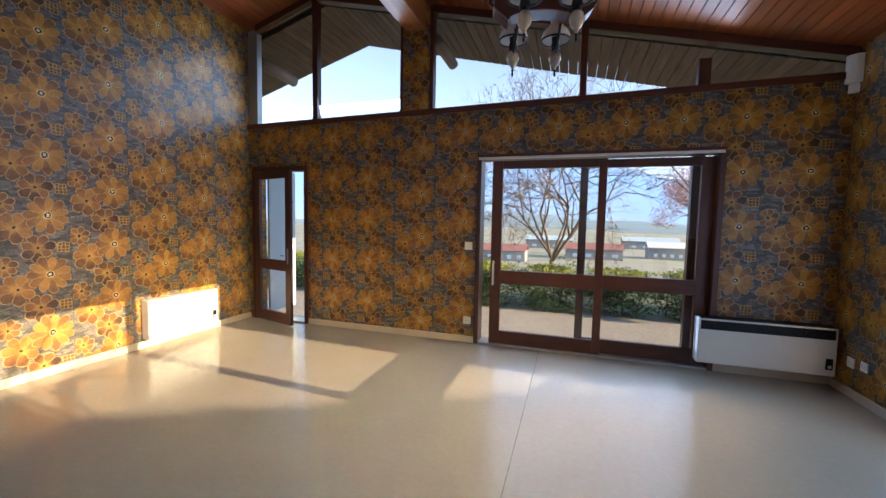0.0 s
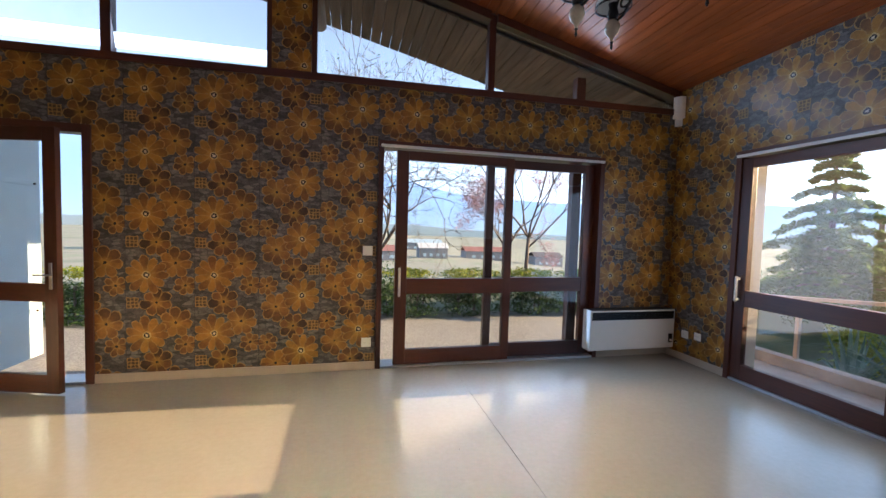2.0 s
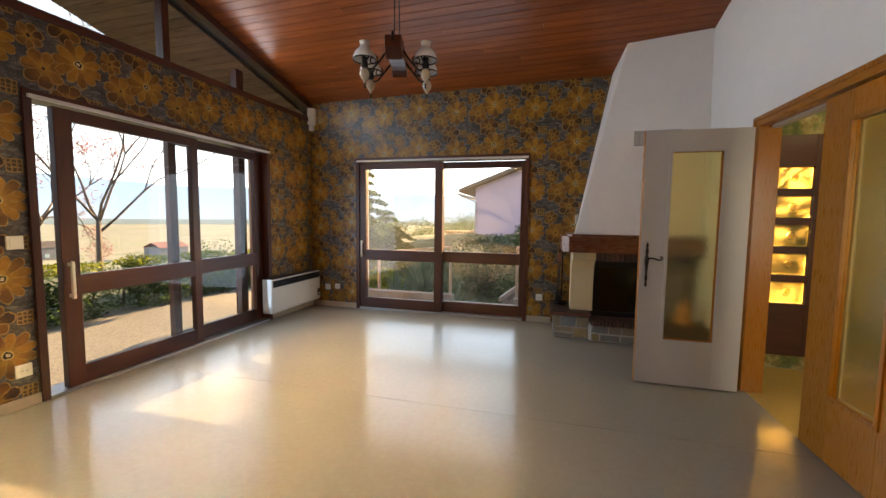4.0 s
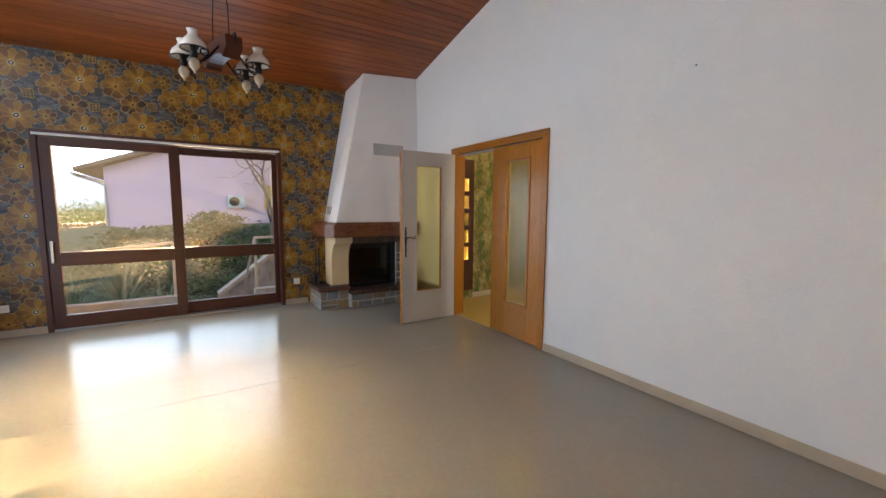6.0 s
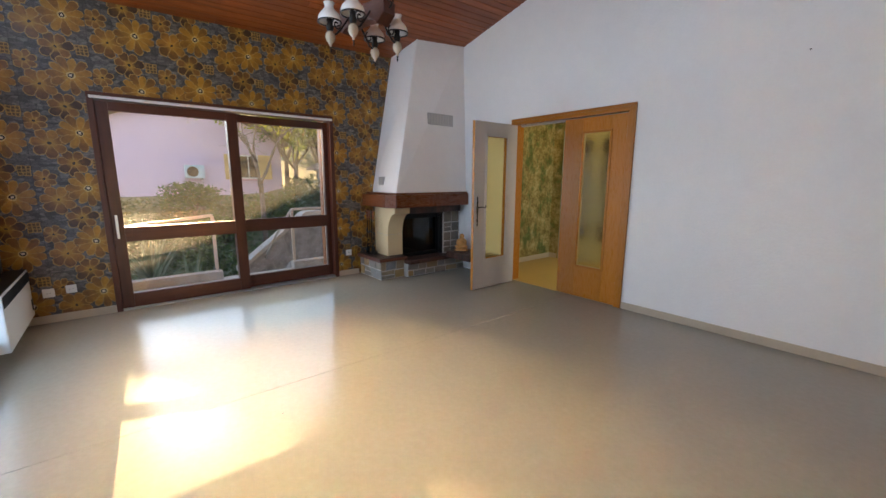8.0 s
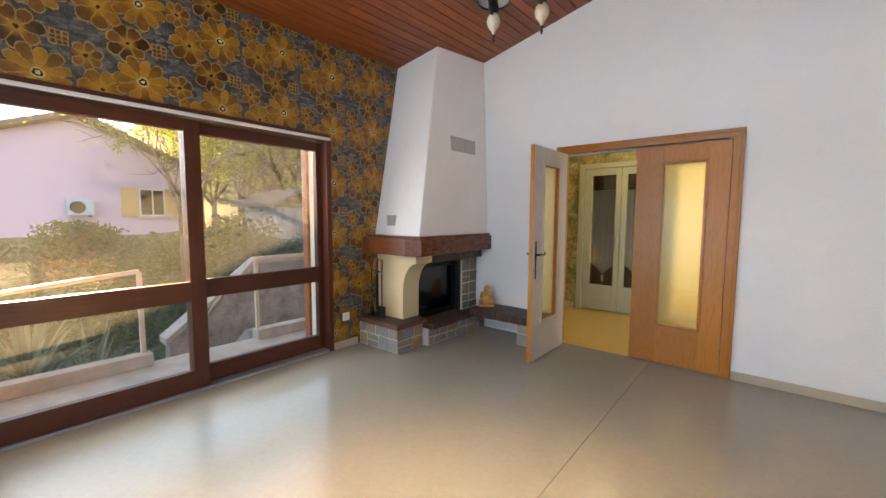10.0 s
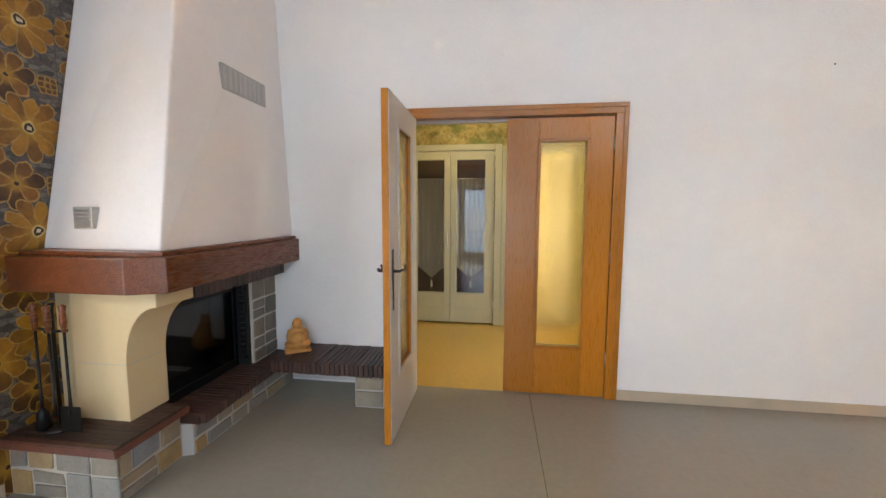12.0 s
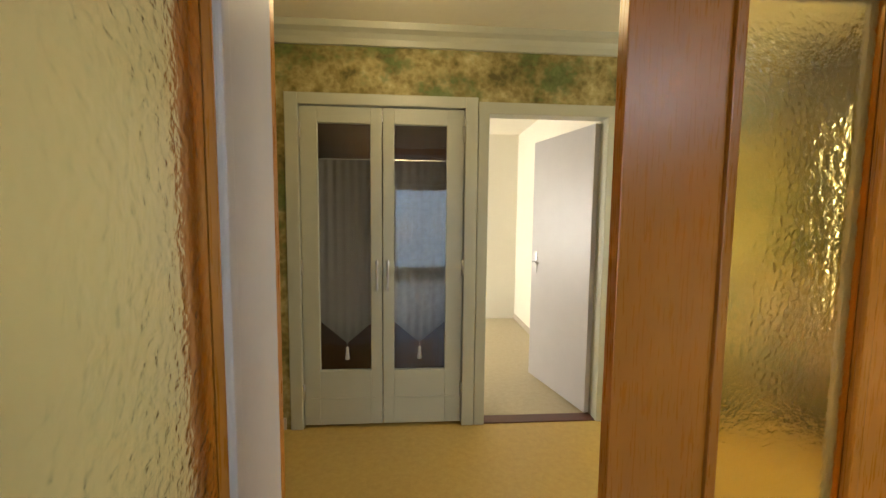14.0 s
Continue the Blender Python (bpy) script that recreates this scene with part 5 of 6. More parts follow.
structure(B("bedroom_floor", -1.1, 2.4, -5.0, HALL_S - 0.1, -0.05, -0.003, "room_floor", None, 0.0), "buff lino floor of the sunny room", "floor")
structure(B("bedroom_ceiling", -1.1, 2.4, -5.0, HALL_S - 0.1, 2.5, 2.58, "cream_wall", None, 0.0), "cream ceiling of the sunny room", "ceiling")
structure(B("wall_bedroom_west", -1.1, -0.98, -5.0, HALL_S - 0.1, 0, 2.5, "cream_wall", None, 0.0), "cream wall of the sunny room", "wall")
structure(B("wall_bedroom_south", -0.98, 2.4, -5.0, -4.9, 0, 2.5, "cream_wall", None, 0.0), "cream wall of the sunny room", "wall")
bm = bmesh.new()
for y0, y1, z0, z1 in ((-4.9, -4.72, 0, 2.5), (-4.72, -4.05, 0, 0.60), (-4.72, -4.05, 1.75, 2.5), (-4.05, HALL_S - 0.1, 0, 2.5)):
    box(bm, 2.3, 2.4, y0, y1, z0, z1)
structure(part("wall_bedroom_east", bm, "cream_wall"), "cream wall of the sunny room, with its window opening", "wall")
structure(B("baseboard_bedroom", -0.98, -0.968, -4.9, HALL_S - 0.1, 0, 0.07, "base", None, 0.003), "cream baseboard", "baseboard")

# lit globe on the hall ceiling
hl = thing("ceiling_lamp", (0.5, -1.4, 2.55), "small round globe lamp lit on the hall ceiling", "ceiling lamp")
part("rose", lathe(bmesh.new(), (0.5, -1.4, 2.55), [(0.0, 0.0), (0.07, 0.0), (0.065, -0.02), (0.045, -0.03)], 20), "opal", hl, smooth=True)
part("globe", lathe(bmesh.new(), (0.5, -1.4, 2.48), [(0.0, -0.045), (0.04, -0.04), (0.07, -0.01), (0.072, 0.015), (0.045, 0.042)], 20), "bulb", hl, "glowing globe", True)


# ---- outside: ground ----
def smooth(a, b, v):
    t = min(1.0, max(0.0, (v - a) / (b - a)))
    return t * t * (3 - 2 * t)


def ground_z(x, y):
    z = -0.10
    z -= 1.6 * smooth(3.7, 5.0, x) * (1 - smooth(4.9, 8, y))                      # lower garden east of the terrace
    z -= 13.0 * smooth(7.8, 70, y)                                                 # the valley to the north
    z -= 7.0 * smooth(30, 160, x) * (1 - smooth(-25, -5, -y))
    z += (1.9 * smooth(7, 17, x)) * (1 - smooth(4.0, 9.0, y))                      # the neighbour's plot
    z += 26.0 * smooth(3, 75, -y + 0.75 * (x - 6)) * smooth(2.5, 16, -y - 0.1 * max(0, x - 20)) * smooth(3.5, 12, x)  # wooded hill
    if x > 6 and y > -30:
        z += 0.12 * noise.noise(Vector((x * 0.7, y * 0.7, 0)))
    return z


def ground_material():
    n = Nodes("gravel_grass_hazed_fields")
    w = n.coords()
    xyz = n.node("SeparateXYZ")
    n.t.links.new(w, xyz.inputs[0])
    pebble, patch, big = n.voronoi(w, 60.0), n.noise(w, 1.1, 6.0, 0.7), n.noise(w, 0.03, 5.0)
    gravel = n.ramp(n.m("ADD", n.m("MULTIPLY", pebble, 0.8), n.m("MULTIPLY", patch, 0.5)), [(0.2, (0.16, 0.15, 0.14)), (0.6, (0.28, 0.262, 0.24)), (0.9, (0.40, 0.375, 0.335))])
    grass = n.ramp(n.m("ADD", n.m("MULTIPLY", patch, 0.5), n.m("MULTIPLY", big, 0.5)), [(0.3, (0.06, 0.075, 0.03)), (0.5, (0.11, 0.13, 0.06)), (0.7, (0.19, 0.18, 0.11))])
    # distant fields, with aerial haze painted in as paler grey green
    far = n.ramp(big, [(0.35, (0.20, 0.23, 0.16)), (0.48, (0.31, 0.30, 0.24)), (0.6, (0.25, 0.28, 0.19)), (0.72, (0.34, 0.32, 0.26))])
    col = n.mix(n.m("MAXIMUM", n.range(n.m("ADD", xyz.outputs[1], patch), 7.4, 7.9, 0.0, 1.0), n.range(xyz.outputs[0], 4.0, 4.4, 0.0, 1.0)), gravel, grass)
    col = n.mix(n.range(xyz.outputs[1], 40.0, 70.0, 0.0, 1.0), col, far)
    n.bump(n.noise(w, 60.0, 3.0), 0.4, 0.01)
    return n.finish(col, 0.95)


M["ground"] = ground_material()
steps = [-2600, -900, -300, -120, -60, -40, -30, -24, -18, -14, -10, -7, -4, -1, 2, 3.6, 4.2, 4.6, 5, 5.5, 6, 7, 8, 9, 10, 11, 12, 13, 14, 15, 16, 17, 18, 20, 22, 24, 27, 30, 34, 38, 44, 52, 60, 75, 100, 150, 250, 500, 1200, 2600]
rows_y = [-1200, -400, -150, -90, -70, -60, -50, -40, -34, -28, -24, -20, -17, -14, -12, -10, -8, -6, -4.5, -3, -1.5, 0, 1.5, 3, 4, 4.9, 5.6, 6.3, 7, 7.7, 8.5, 9.5, 11, 13, 16, 20, 25, 30, 38, 48, 60, 75, 100, 150, 250, 500, 1200, 2600]
bm = bmesh.new()
grid = [[bm.verts.new((x, y, ground_z(x, y) if not (-4.5 < x < 3.4 and -5 < y < 4.8) else -0.2)) for x in steps] for y in rows_y]
for j in range(len(rows_y) - 1):
    for i in range(len(steps) - 1):
        bm.faces.new((grid[j][i], grid[j][i + 1], grid[j + 1][i + 1], grid[j + 1][i]))
structure(part("ground", bm, "ground", smooth=True), "gravel yard, rough garden and fields falling to a valley, the far ones paled for haze", "ground")

# ---- terrace, rail and steps ----
structure(B("terrace", EAST + 0.19, 3.62, -1.5, NORTH + 0.6, -0.3, -0.06, "concrete", None, 0.01), "pale weathered concrete terrace", "terrace")
for y0, y1 in ((-1.5, 1.66), (2.66, NORTH + 0.6)):
    structure(B("terrace_kerb", 3.47, 3.62, y0, y1, -0.06, 0.06, "concrete", None, 0.012), "worn concrete kerb on the terrace edge", "kerb")


def railing(y0, y1, label, z0=0.885, z1=0.885):
    """Posts and a top rail on the kerb, from height z0 to z1."""
    r = thing("railing", (3.56, (y0 + y1) / 2, 0.06), label, "railing", "terrace railings")
    k = max(1, round(abs(y1 - y0) / 1.3))
    for i in range(k + 1):
        y = y0 + (y1 - y0) * i / k
        B("post", 3.54, 3.58, y - 0.02, y + 0.02, 0.05, z0 + (z1 - z0) * i / k - 0.01, "rail_paint", r, 0.004)
    bm = prism(bmesh.new(), [(y0, z0 - 0.018), (y1, z1 - 0.018), (y1, z1 + 0.018), (y0, z0 + 0.018)], 3.53, 3.59, "x", 0.005)
    part("top_rail", bm, "rail_paint", r)
    return r


M["rail_paint"] = plain("beige_rail_paint", (0.50, 0.45, 0.37), 0.5, vary=0.2)
railing(1.62, -1.0, "beige painted metal railing along the terrace edge")
railing(2.72, 5.32, "beige painted metal railing along the terrace edge", 0.85, 0.60)
st = thing("stairs", (4.2, 2.15, -0.3), "concrete garden steps going down from the terrace", "stairs")
for i in range(8):
    B("step", 3.62 + i * 0.27, 3.92 + i * 0.27, 1.72, 2.62, -0.45 - (i + 1) * 0.17, -0.06 - (i + 1) * 0.17, "concrete", st, 0.01)
part("hand_rail", tube(bmesh.new(), [(3.56, 1.62, 0.885), (4.5, 1.62, 0.35), (5.4, 1.62, -0.25)], 0.02, 8), "rail_paint", st, smooth=True)
bm = prism(bmesh.new(), [(-1.9, -2.2), (-1.9, 0.62), (0.78, 0.62), (2.05, -0.36), (2.05, -2.2)], 5.25, 5.45, "x", 0.01)
rw = tagged(part("retaining_wall", bm, "old_wall"), "stained grey retaining wall stepping down the slope", "wall", "", "structure")
bm = prism(bmesh.new(), [(-1.9, 0.62), (0.79, 0.62), (2.10, -0.39), (2.10, -0.30), (0.80, 0.70), (-1.9, 0.70)], 5.20, 5.50, "x", 0.01)
part("coping", bm, "concrete", rw, "pale concrete coping")
# steps' side wall
bm = prism(bmesh.new(), [(3.70, -1.9), (3.70, -0.02), (3.9, -0.02), (5.2, -0.9), (5.2, -1.9)], 1.52, 1.60, "y", 0.008)
tagged(part("stair_wall", bm, "old_wall"), "stained concrete wall beside the garden steps", "wall", "", "structure")

# pale blue shutters folded back outside the side door
sh = thing("shutter", (-4.1, NORTH + 0.5, 0), "pale blue slatted shutter folded back beside the side door", "shutter")
B("board", -4.13, -4.095, NORTH + 0.26, NORTH + 0.82, 0.03, 2.12, "shutter", sh, 0.003)
for z in (0.45, 1.65):
    B("strap", -4.095, -4.088, NORTH + 0.28, NORTH + 0.80, z, z + 0.045, "shutter", sh, 0.002)
    part("bolt", lathe(bmesh.new(), (-4.086, NORTH + 0.74, z + 0.02), [(0.0, -0.01), (0.012, -0.008), (0.012, 0.008), (0.0, 0.01)], 8), "iron", sh)


# ---- foliage ----
def leaves(bm, centre, radii, count, size, flat=0.0):
    """Loose leaves, each a bent pair of triangles, thicker towards the outside."""
    c = Vector(centre)
    for _ in range(count):
        d = Vector((random.gauss(0, 1), random.gauss(0, 1), random.gauss(0, 1))).normalized()
        r = random.uniform(0.35, 1.0) ** 0.6
        lump = 0.75 + 0.5 * noise.noise(Vector((d.x * 2 + c.x, d.y * 2 + c.y, d.z * 2)))
        p = c + Vector((d.x * radii[0], d.y * radii[1], d.z * radii[2])) * r * lump
        a = Vector((random.gauss(0, 1), random.gauss(0, 1), random.gauss(0, 0.6))).normalized() * size * random.uniform(0.6, 1.3)
        b = a.orthogonal().normalized() * a.length * 0.5
        b.rotate(Euler((random.uniform(0, 6), random.uniform(0, 6), 0)))
        v = [bm.verts.new(q) for q in (p - a, p + b * 0.8, p + a, p - b * 0.8)]
        bm.faces.new(v)


def grow(bm, p, way, length, radius, depth, tips, spread=0.6, droop=0.0):
    """A limb that bends and forks."""
    pts, radii, d = [p], [radius], way.normalized()
    k = 4
    for i in range(k):
        d = (d + Vector((random.gauss(0, 0.12), random.gauss(0, 0.12), random.gauss(0, 0.08) - droop))).normalized()
        pts.append(pts[-1] + d * length / k)
        radii.append(radius * (1 - 0.45 * (i + 1) / k))
    tube(bm, pts, radii, 7 if depth > 3 else (5 if depth > 1 else 3))
    if depth == 0:
        tips.append(pts[-1])
        return
    for i in range(random.choice((2, 3, 3))):
        at = pts[random.choice((2, 3, 4))] if i else pts[-1]
        turn = d.orthogonal().normalized()
        turn.rotate(Matrix.Rotation(random.uniform(0, 6.28), 3, d))
        grow(bm, at, d + turn * random.uniform(0.5, 1.2) * spread, length * random.uniform(0.62, 0.85), max(radius * 0.6, 0.006), depth - 1, tips, spread, droop)
    if depth < 3:
        tips.append(pts[-1])


def tree(x, y, tall, label, seed, leaf_mat="", per_tip=0, leaf_size=0.05, depth=5, lean=(0, 0), spread=0.7, trunk=0.11, fork=0.3, puff=0.3, limbs=4):
    random.seed(seed)
    z = ground_z(x, y) - 0.1
    t = thing("tree", (x, y, z), label, "tree", "garden trees")
    bm, tips = bmesh.new(), []
    base = Vector((x, y, z))
    tube(bm, [base, base + Vector((0.02, 0.01, tall * fork * 0.5)), base + Vector((lean[0], lean[1], tall * fork))], [trunk * 1.3, trunk, trunk * 0.9], 9)
    for i in range(limbs):
        a = i * 6.4 / limbs + random.uniform(0, 0.8)
        grow(bm, base + Vector((lean[0], lean[1], tall * fork * random.uniform(0.8, 1.0))), Vector((math.cos(a) * spread + lean[0], math.sin(a) * spread + lean[1], 1.0)), tall * 0.3, trunk * 0.6, depth - 1, tips, spread)
    part("trunk", bm, "bark", t, smooth=True)
    if leaf_mat:
        bm = bmesh.new()
        for p in tips:
            leaves(bm, p, (puff, puff, puff * 0.8), per_tip, leaf_size)
        part("crown", bm, leaf_mat, t)
    return t


tree(-0.55, 14.0, 7.5, "bare branching garden tree with early buds", 3, "scrub", 1, 0.03, 7, (0.05, 0), 0.85, 0.085, 0.11, limbs=7)
tree(4.9, 15.5, 4.6, "small ornamental tree in pink blossom", 8, "blossom", 26, 0.045, 5, (0, 0), 0.7, 0.08, 0.3)
tree(3.4, 10.5, 6.0, "slender bare young tree behind the hedge", 12, "scrub", 1, 0.03, 6, (0.1, 0.1), 0.6, 0.05, 0.25, limbs=5)
tree(10.5, 0.2, 5.2, "leaning bare tree by the neighbour's garden", 21, "lime", 1, 0.04, 5, (-0.25, 0.1), 0.7, 0.075, 0.5, limbs=3)


def conifer(x, y, tall, label, seed, wide=0.42):
    random.seed(seed)
    z = ground_z(x, y) - 0.1
    t = thing("tree", (x, y, z), label, "tree", "garden trees")
    part("trunk", tube(bmesh.new(), [(x, y, z), (x, y, z + tall * 0.6), (x, y, z + tall)], [0.09, 0.05, 0.01], 8), "bark", t)
    bm, wood_bm = bmesh.new(), bmesh.new()
    h = 0.25
    while h < tall - 0.1:
        f = h / tall
        for j in range(5):
            a = j * 1.26 + h * 2.7 + random.uniform(-0.35, 0.35)
            reach = ((1 - f) ** 0.8 * tall * wide + 0.1) * random.uniform(0.55, 1.15)
            rise = random.uniform(0.05, 0.35) * reach
            arm = [Vector((x + math.cos(a) * reach * q, y + math.sin(a) * reach * q, z + h + rise * q - 0.45 * reach * q * q)) for q in (0, 0.35, 0.7, 1.0)]
            tube(wood_bm, arm, [0.025, 0.018, 0.011, 0.004], 4)
            for q in range(2, 12):
                g = q / 11 * 2.999
                p = arm[int(g)].lerp(arm[int(g) + 1], g - int(g))
                spray = 0.07 + 0.16 * reach * (1.15 - q / 11)
                leaves(bm, p - Vector((0, 0, spray * 0.35)), (spray * 1.25, spray * 1.25, spray * 0.75), 40, 0.045 + 0.007 * tall)
        h += random.uniform(0.2, 0.34) * (0.6 + 0.1 * tall)
    part("limbs", wood_bm, "bark", t)
    part("crown", bm, "fir", t)


conifer(9.2, 7.3, 3.9, "ragged pale green cedar at the garden's edge", 5, 0.46)
conifer(11.2, 7.2, 2.0, "low spreading pale green cedar", 6, 0.8)


def bush(x, y, r, h, mat, count, label, seed, size=0.06, base=None, name="bush"):
    random.seed(seed)
    z = ground_z(x, y) if base is None else base
    b = thing(name, (x, y, z), label, "shrub", "garden shrubs")
    bm = bmesh.new()
    for i in range(7):
        a = random.uniform(0, 6.28)
        tube(bm, [(x, y, z - 0.1), (x + math.cos(a) * r * 0.3, y + math.sin(a) * r * 0.3, z + h * 0.4), (x + math.cos(a) * r * 0.7, y + math.sin(a) * r * 0.7, z + h * 0.85)], [0.018, 0.012, 0.005], 4)
    part("stems", bm, "bark", b)
    bm = bmesh.new()
    for i in range(6):
        cx, cy, cz = x + random.uniform(-0.55, 0.55) * r, y + random.uniform(-0.55, 0.55) * r, z + h * random.uniform(0.35, 0.7)
        leaves(bm, (cx, cy, cz), (r * 0.62, r * 0.62, h * 0.42), count // 6, size)
    part("foliage", bm, mat, b)


# clipped hedge beyond the gravel
random.seed(40)
for i in range(14):
    hx = -9.2 + i * 1.12
    hz = ground_z(hx, 7.3)
    hdg = thing("hedge", (hx, 7.4, hz), "clipped evergreen hedge plant with ivy at its foot", "hedge", "hedge plants")
    bm = bmesh.new()
    for k in range(5):
        sx = hx + random.uniform(-0.4, 0.4)
        tube(bm, [(sx, 7.4, hz - 0.05), (sx + random.uniform(-0.1, 0.1), 7.4 + random.uniform(-0.1, 0.1), hz + 0.5)], [0.02, 0.008], 4)
    part("stems", bm, "bark", hdg)
    bm = bmesh.new()
    for k in range(7):
        leaves(bm, (hx + random.uniform(-0.5, 0.5), 7.35 + random.uniform(-0.15, 0.25), hz + random.uniform(0.2, 0.5)), (0.45, 0.36, 0.27), 420, 0.035)
    leaves(bm, (hx, 7.2, hz + 0.12), (0.72, 0.36, 0.2), 900, 0.035)
    part("foliage", bm, "hedge", hdg)
    # bright leaf colour along the top also stands in for sunlight on it
    bm = bmesh.new()
    leaves(bm, (hx, 7.4, hz + 0.70), (0.65, 0.4, 0.11), 900, 0.032)
    tagged(part("sunlit_new_growth", bm, "lime", hdg, "yellow green new growth, brightened for sun on the hedge top"), kind="stuff")

k = 0
for x, y, r, h, mat, n_leaf in ((5.9, 3.4, 0.7, 1.2, "hedge", 1800), (6.6, 4.6, 0.8, 1.1, "hedge", 1800), (7.4, 2.4, 0.8, 1.0, "scrub", 1500), (6.2, 2.6, 0.6, 0.9, "hedge", 1500), (8.2, 3.9, 0.9, 1.0, "hedge", 1800),
                                (9.2, 2.0, 1.0, 1.1, "hedge", 1800), (10.6, 3.2, 1.0, 1.0, "scrub", 1500), (9.0, 0.2, 1.1, 1.3, "hedge", 2200), (11.4, 1.2, 1.2, 1.2, "hedge", 2200), (12.6, -0.4, 1.2, 1.5, "hedge", 2200),
                                (7.2, 0.6, 0.9, 1.1, "scrub", 1500), (8.0, -1.4, 1.0, 1.4, "scrub", 1800), (10.2, -1.8, 1.2, 1.4, "hedge", 2000), (6.6, -1.2, 0.8, 1.2, "scrub", 1500), (14.0, -2.6, 1.4, 1.8, "hedge", 2200),
                                (11.8, -3.6, 1.3, 1.6, "scrub", 1800), (8.8, -3.6, 1.2, 1.8, "scrub", 1800), (6.8, -3.4, 1.0, 1.6, "scrub", 1500), (14.5, 1.6, 1.2, 1.3, "hedge", 1800),
                                (7.8, 5.8, 0.8, 1.2, "lime", 1500), (10.5, -6.0, 1.5, 2.2, "scrub", 2000), (7.5, -6.0, 1.4, 2.2, "scrub", 2000), (14.0, -6.5, 1.6, 2.4, "hedge", 2000)):
    k += 1
    words = {"hedge": "dark green garden shrub on the slope", "scrub": "dry grey green scrub on the slope", "lime": "yellow green shrub in spring leaf"}[mat]
    bush(x, y, r, h, mat, n_leaf, words, 100 + k, 0.05 + 0.003 * x)

k = 0
for x, y, tall in ((23.0, -5.2, 7.5), (26.0, -5.6, 9.0), (20.5, -5.8, 6.5), (21.5, -7.6, 7.5), (13.5, -8.0, 6.0), (18.5, -8.2, 8.0), (12.5, -11.5, 7.0), (16.5, -8.0, 8.0), (20.5, -9.5, 9.0), (9.5, -11.0, 7.0), (14.5, -14.0, 9.0), (24.0, -11.0, 9.0), (19.0, -16.0, 10.0), (22.0, -12.5, 9.0), (17.0, -11.0, 9.0), (44.0, -9.5, 12.0), (40.0, -13.0, 12.0), (25.0, -7.5, 8.0), (26.0, -14.0, 10.0), (11.0, -16.0, 9.0)):
    k += 1
    tree(x, y, tall, "broadleaf tree in yellow green spring leaf on the hill", 200 + k, "lime" if k % 4 else "hedge", 70, 0.11, 4, (0, 0), 0.7, 0.14, 0.25, 0.75)

# spiky plants under the terrace
random.seed(55)
for x, y in ((4.35, 3.45), (4.6, 2.95), (4.45, 4.05), (5.0, 3.6)):
    z = ground_z(x, y)
    yc = thing("yucca", (x, y, z), "clump of long grey green sword leaves below the terrace", "plant", "yuccas")
    part("stem", tube(bmesh.new(), [(x, y, z - 0.1), (x, y, z + 0.5), (x, y, z + 0.75)], [0.09, 0.08, 0.05], 8), "bark", yc)
    bm = bmesh.new()
    for i in range(90):
        a, up, long = random.uniform(0, 6.28), random.uniform(-0.1, 1.5), random.uniform(0.6, 0.95)
        out = Vector((math.cos(a), math.sin(a), 0))
        side = Vector((-out.y, out.x, 0)) * 0.024
        base = Vector((x, y, z + random.uniform(0.5, 0.78)))
        tip_way = (out * math.cos(up) + Vector((0, 0, math.sin(up))))
        p0, p1, p2 = base, base + tip_way * long * 0.55, base + tip_way * long - Vector((0, 0, 0.22 * long * math.cos(up)))
        v = [bm.verts.new(q) for q in (p0 - side, p0 + side, p1 + side, p1 - side, p1 - Vector((0, 0, 0.012)), p2)]
        bm.faces.new((v[0], v[1], v[2], v[4], v[3]))
        bm.faces.new((v[3], v[4], v[5]))
        bm.faces.new((v[4], v[2], v[5]))
    tagged(part("sword_leaves", bm, "yucca", yc), kind="stuff")

# ivy, dead grass and brambles over the bank
random.seed(61)
bm = bmesh.new()
for _ in range(1500):
    x, y = random.uniform(5.6, 20), random.uniform(-13, 5.5)
    if x > 17.2 and -3 < y:
        continue
    q = 0.25 + 0.02 * x
    leaves(bm, (x, y, ground_z(x, y) + 0.08), (q * 1.6, q * 1.6, q * 0.8), 26, 0.04 + 0.004 * x)
tagged(part("bank_undergrowth", bm, "scrub"), "grey green brambles and dead grass over the bank", "undergrowth", "", "stuff")
bm = bmesh.new()
for _ in range(260):
    x, y = random.uniform(5.8, 16), random.uniform(-9, 1.5)
    z = ground_z(x, y)
    p = Vector((x, y, z))
    d = Vector((random.gauss(0, 0.7), random.gauss(0, 0.7), random.uniform(0.3, 1)))
    tube(bm, [p, p + d * 0.5, p + d * 0.9 + Vector((0, 0, -0.15))], [0.012, 0.009, 0.004], 3)
tagged(part("dead_twigs", bm, "bark"), "bare dead twigs lying over the bank", "undergrowth", "", "stuff")

# spring woods up the hill
for name, mat, seed, count in (("hill_woods", "lime", 71, 110), ("hill_thicket", "hedge", 72, 60), ("hill_brush", "scrub", 73, 70)):
    random.seed(seed)
    bm = bmesh.new()
    for _ in range(count):
        x, y = random.uniform(10, 45), random.uniform(-34, -8)
        r = random.uniform(1.2, 2.6)
        leaves(bm, (x, y, ground_z(x, y) + r * random.uniform(0.4, 1.8)), (r * 1.3, r * 1.3, r), 230, 0.15)
    tagged(part(name, bm, mat), "sunlit spring woods climbing the hill", "woods", "", "stuff")

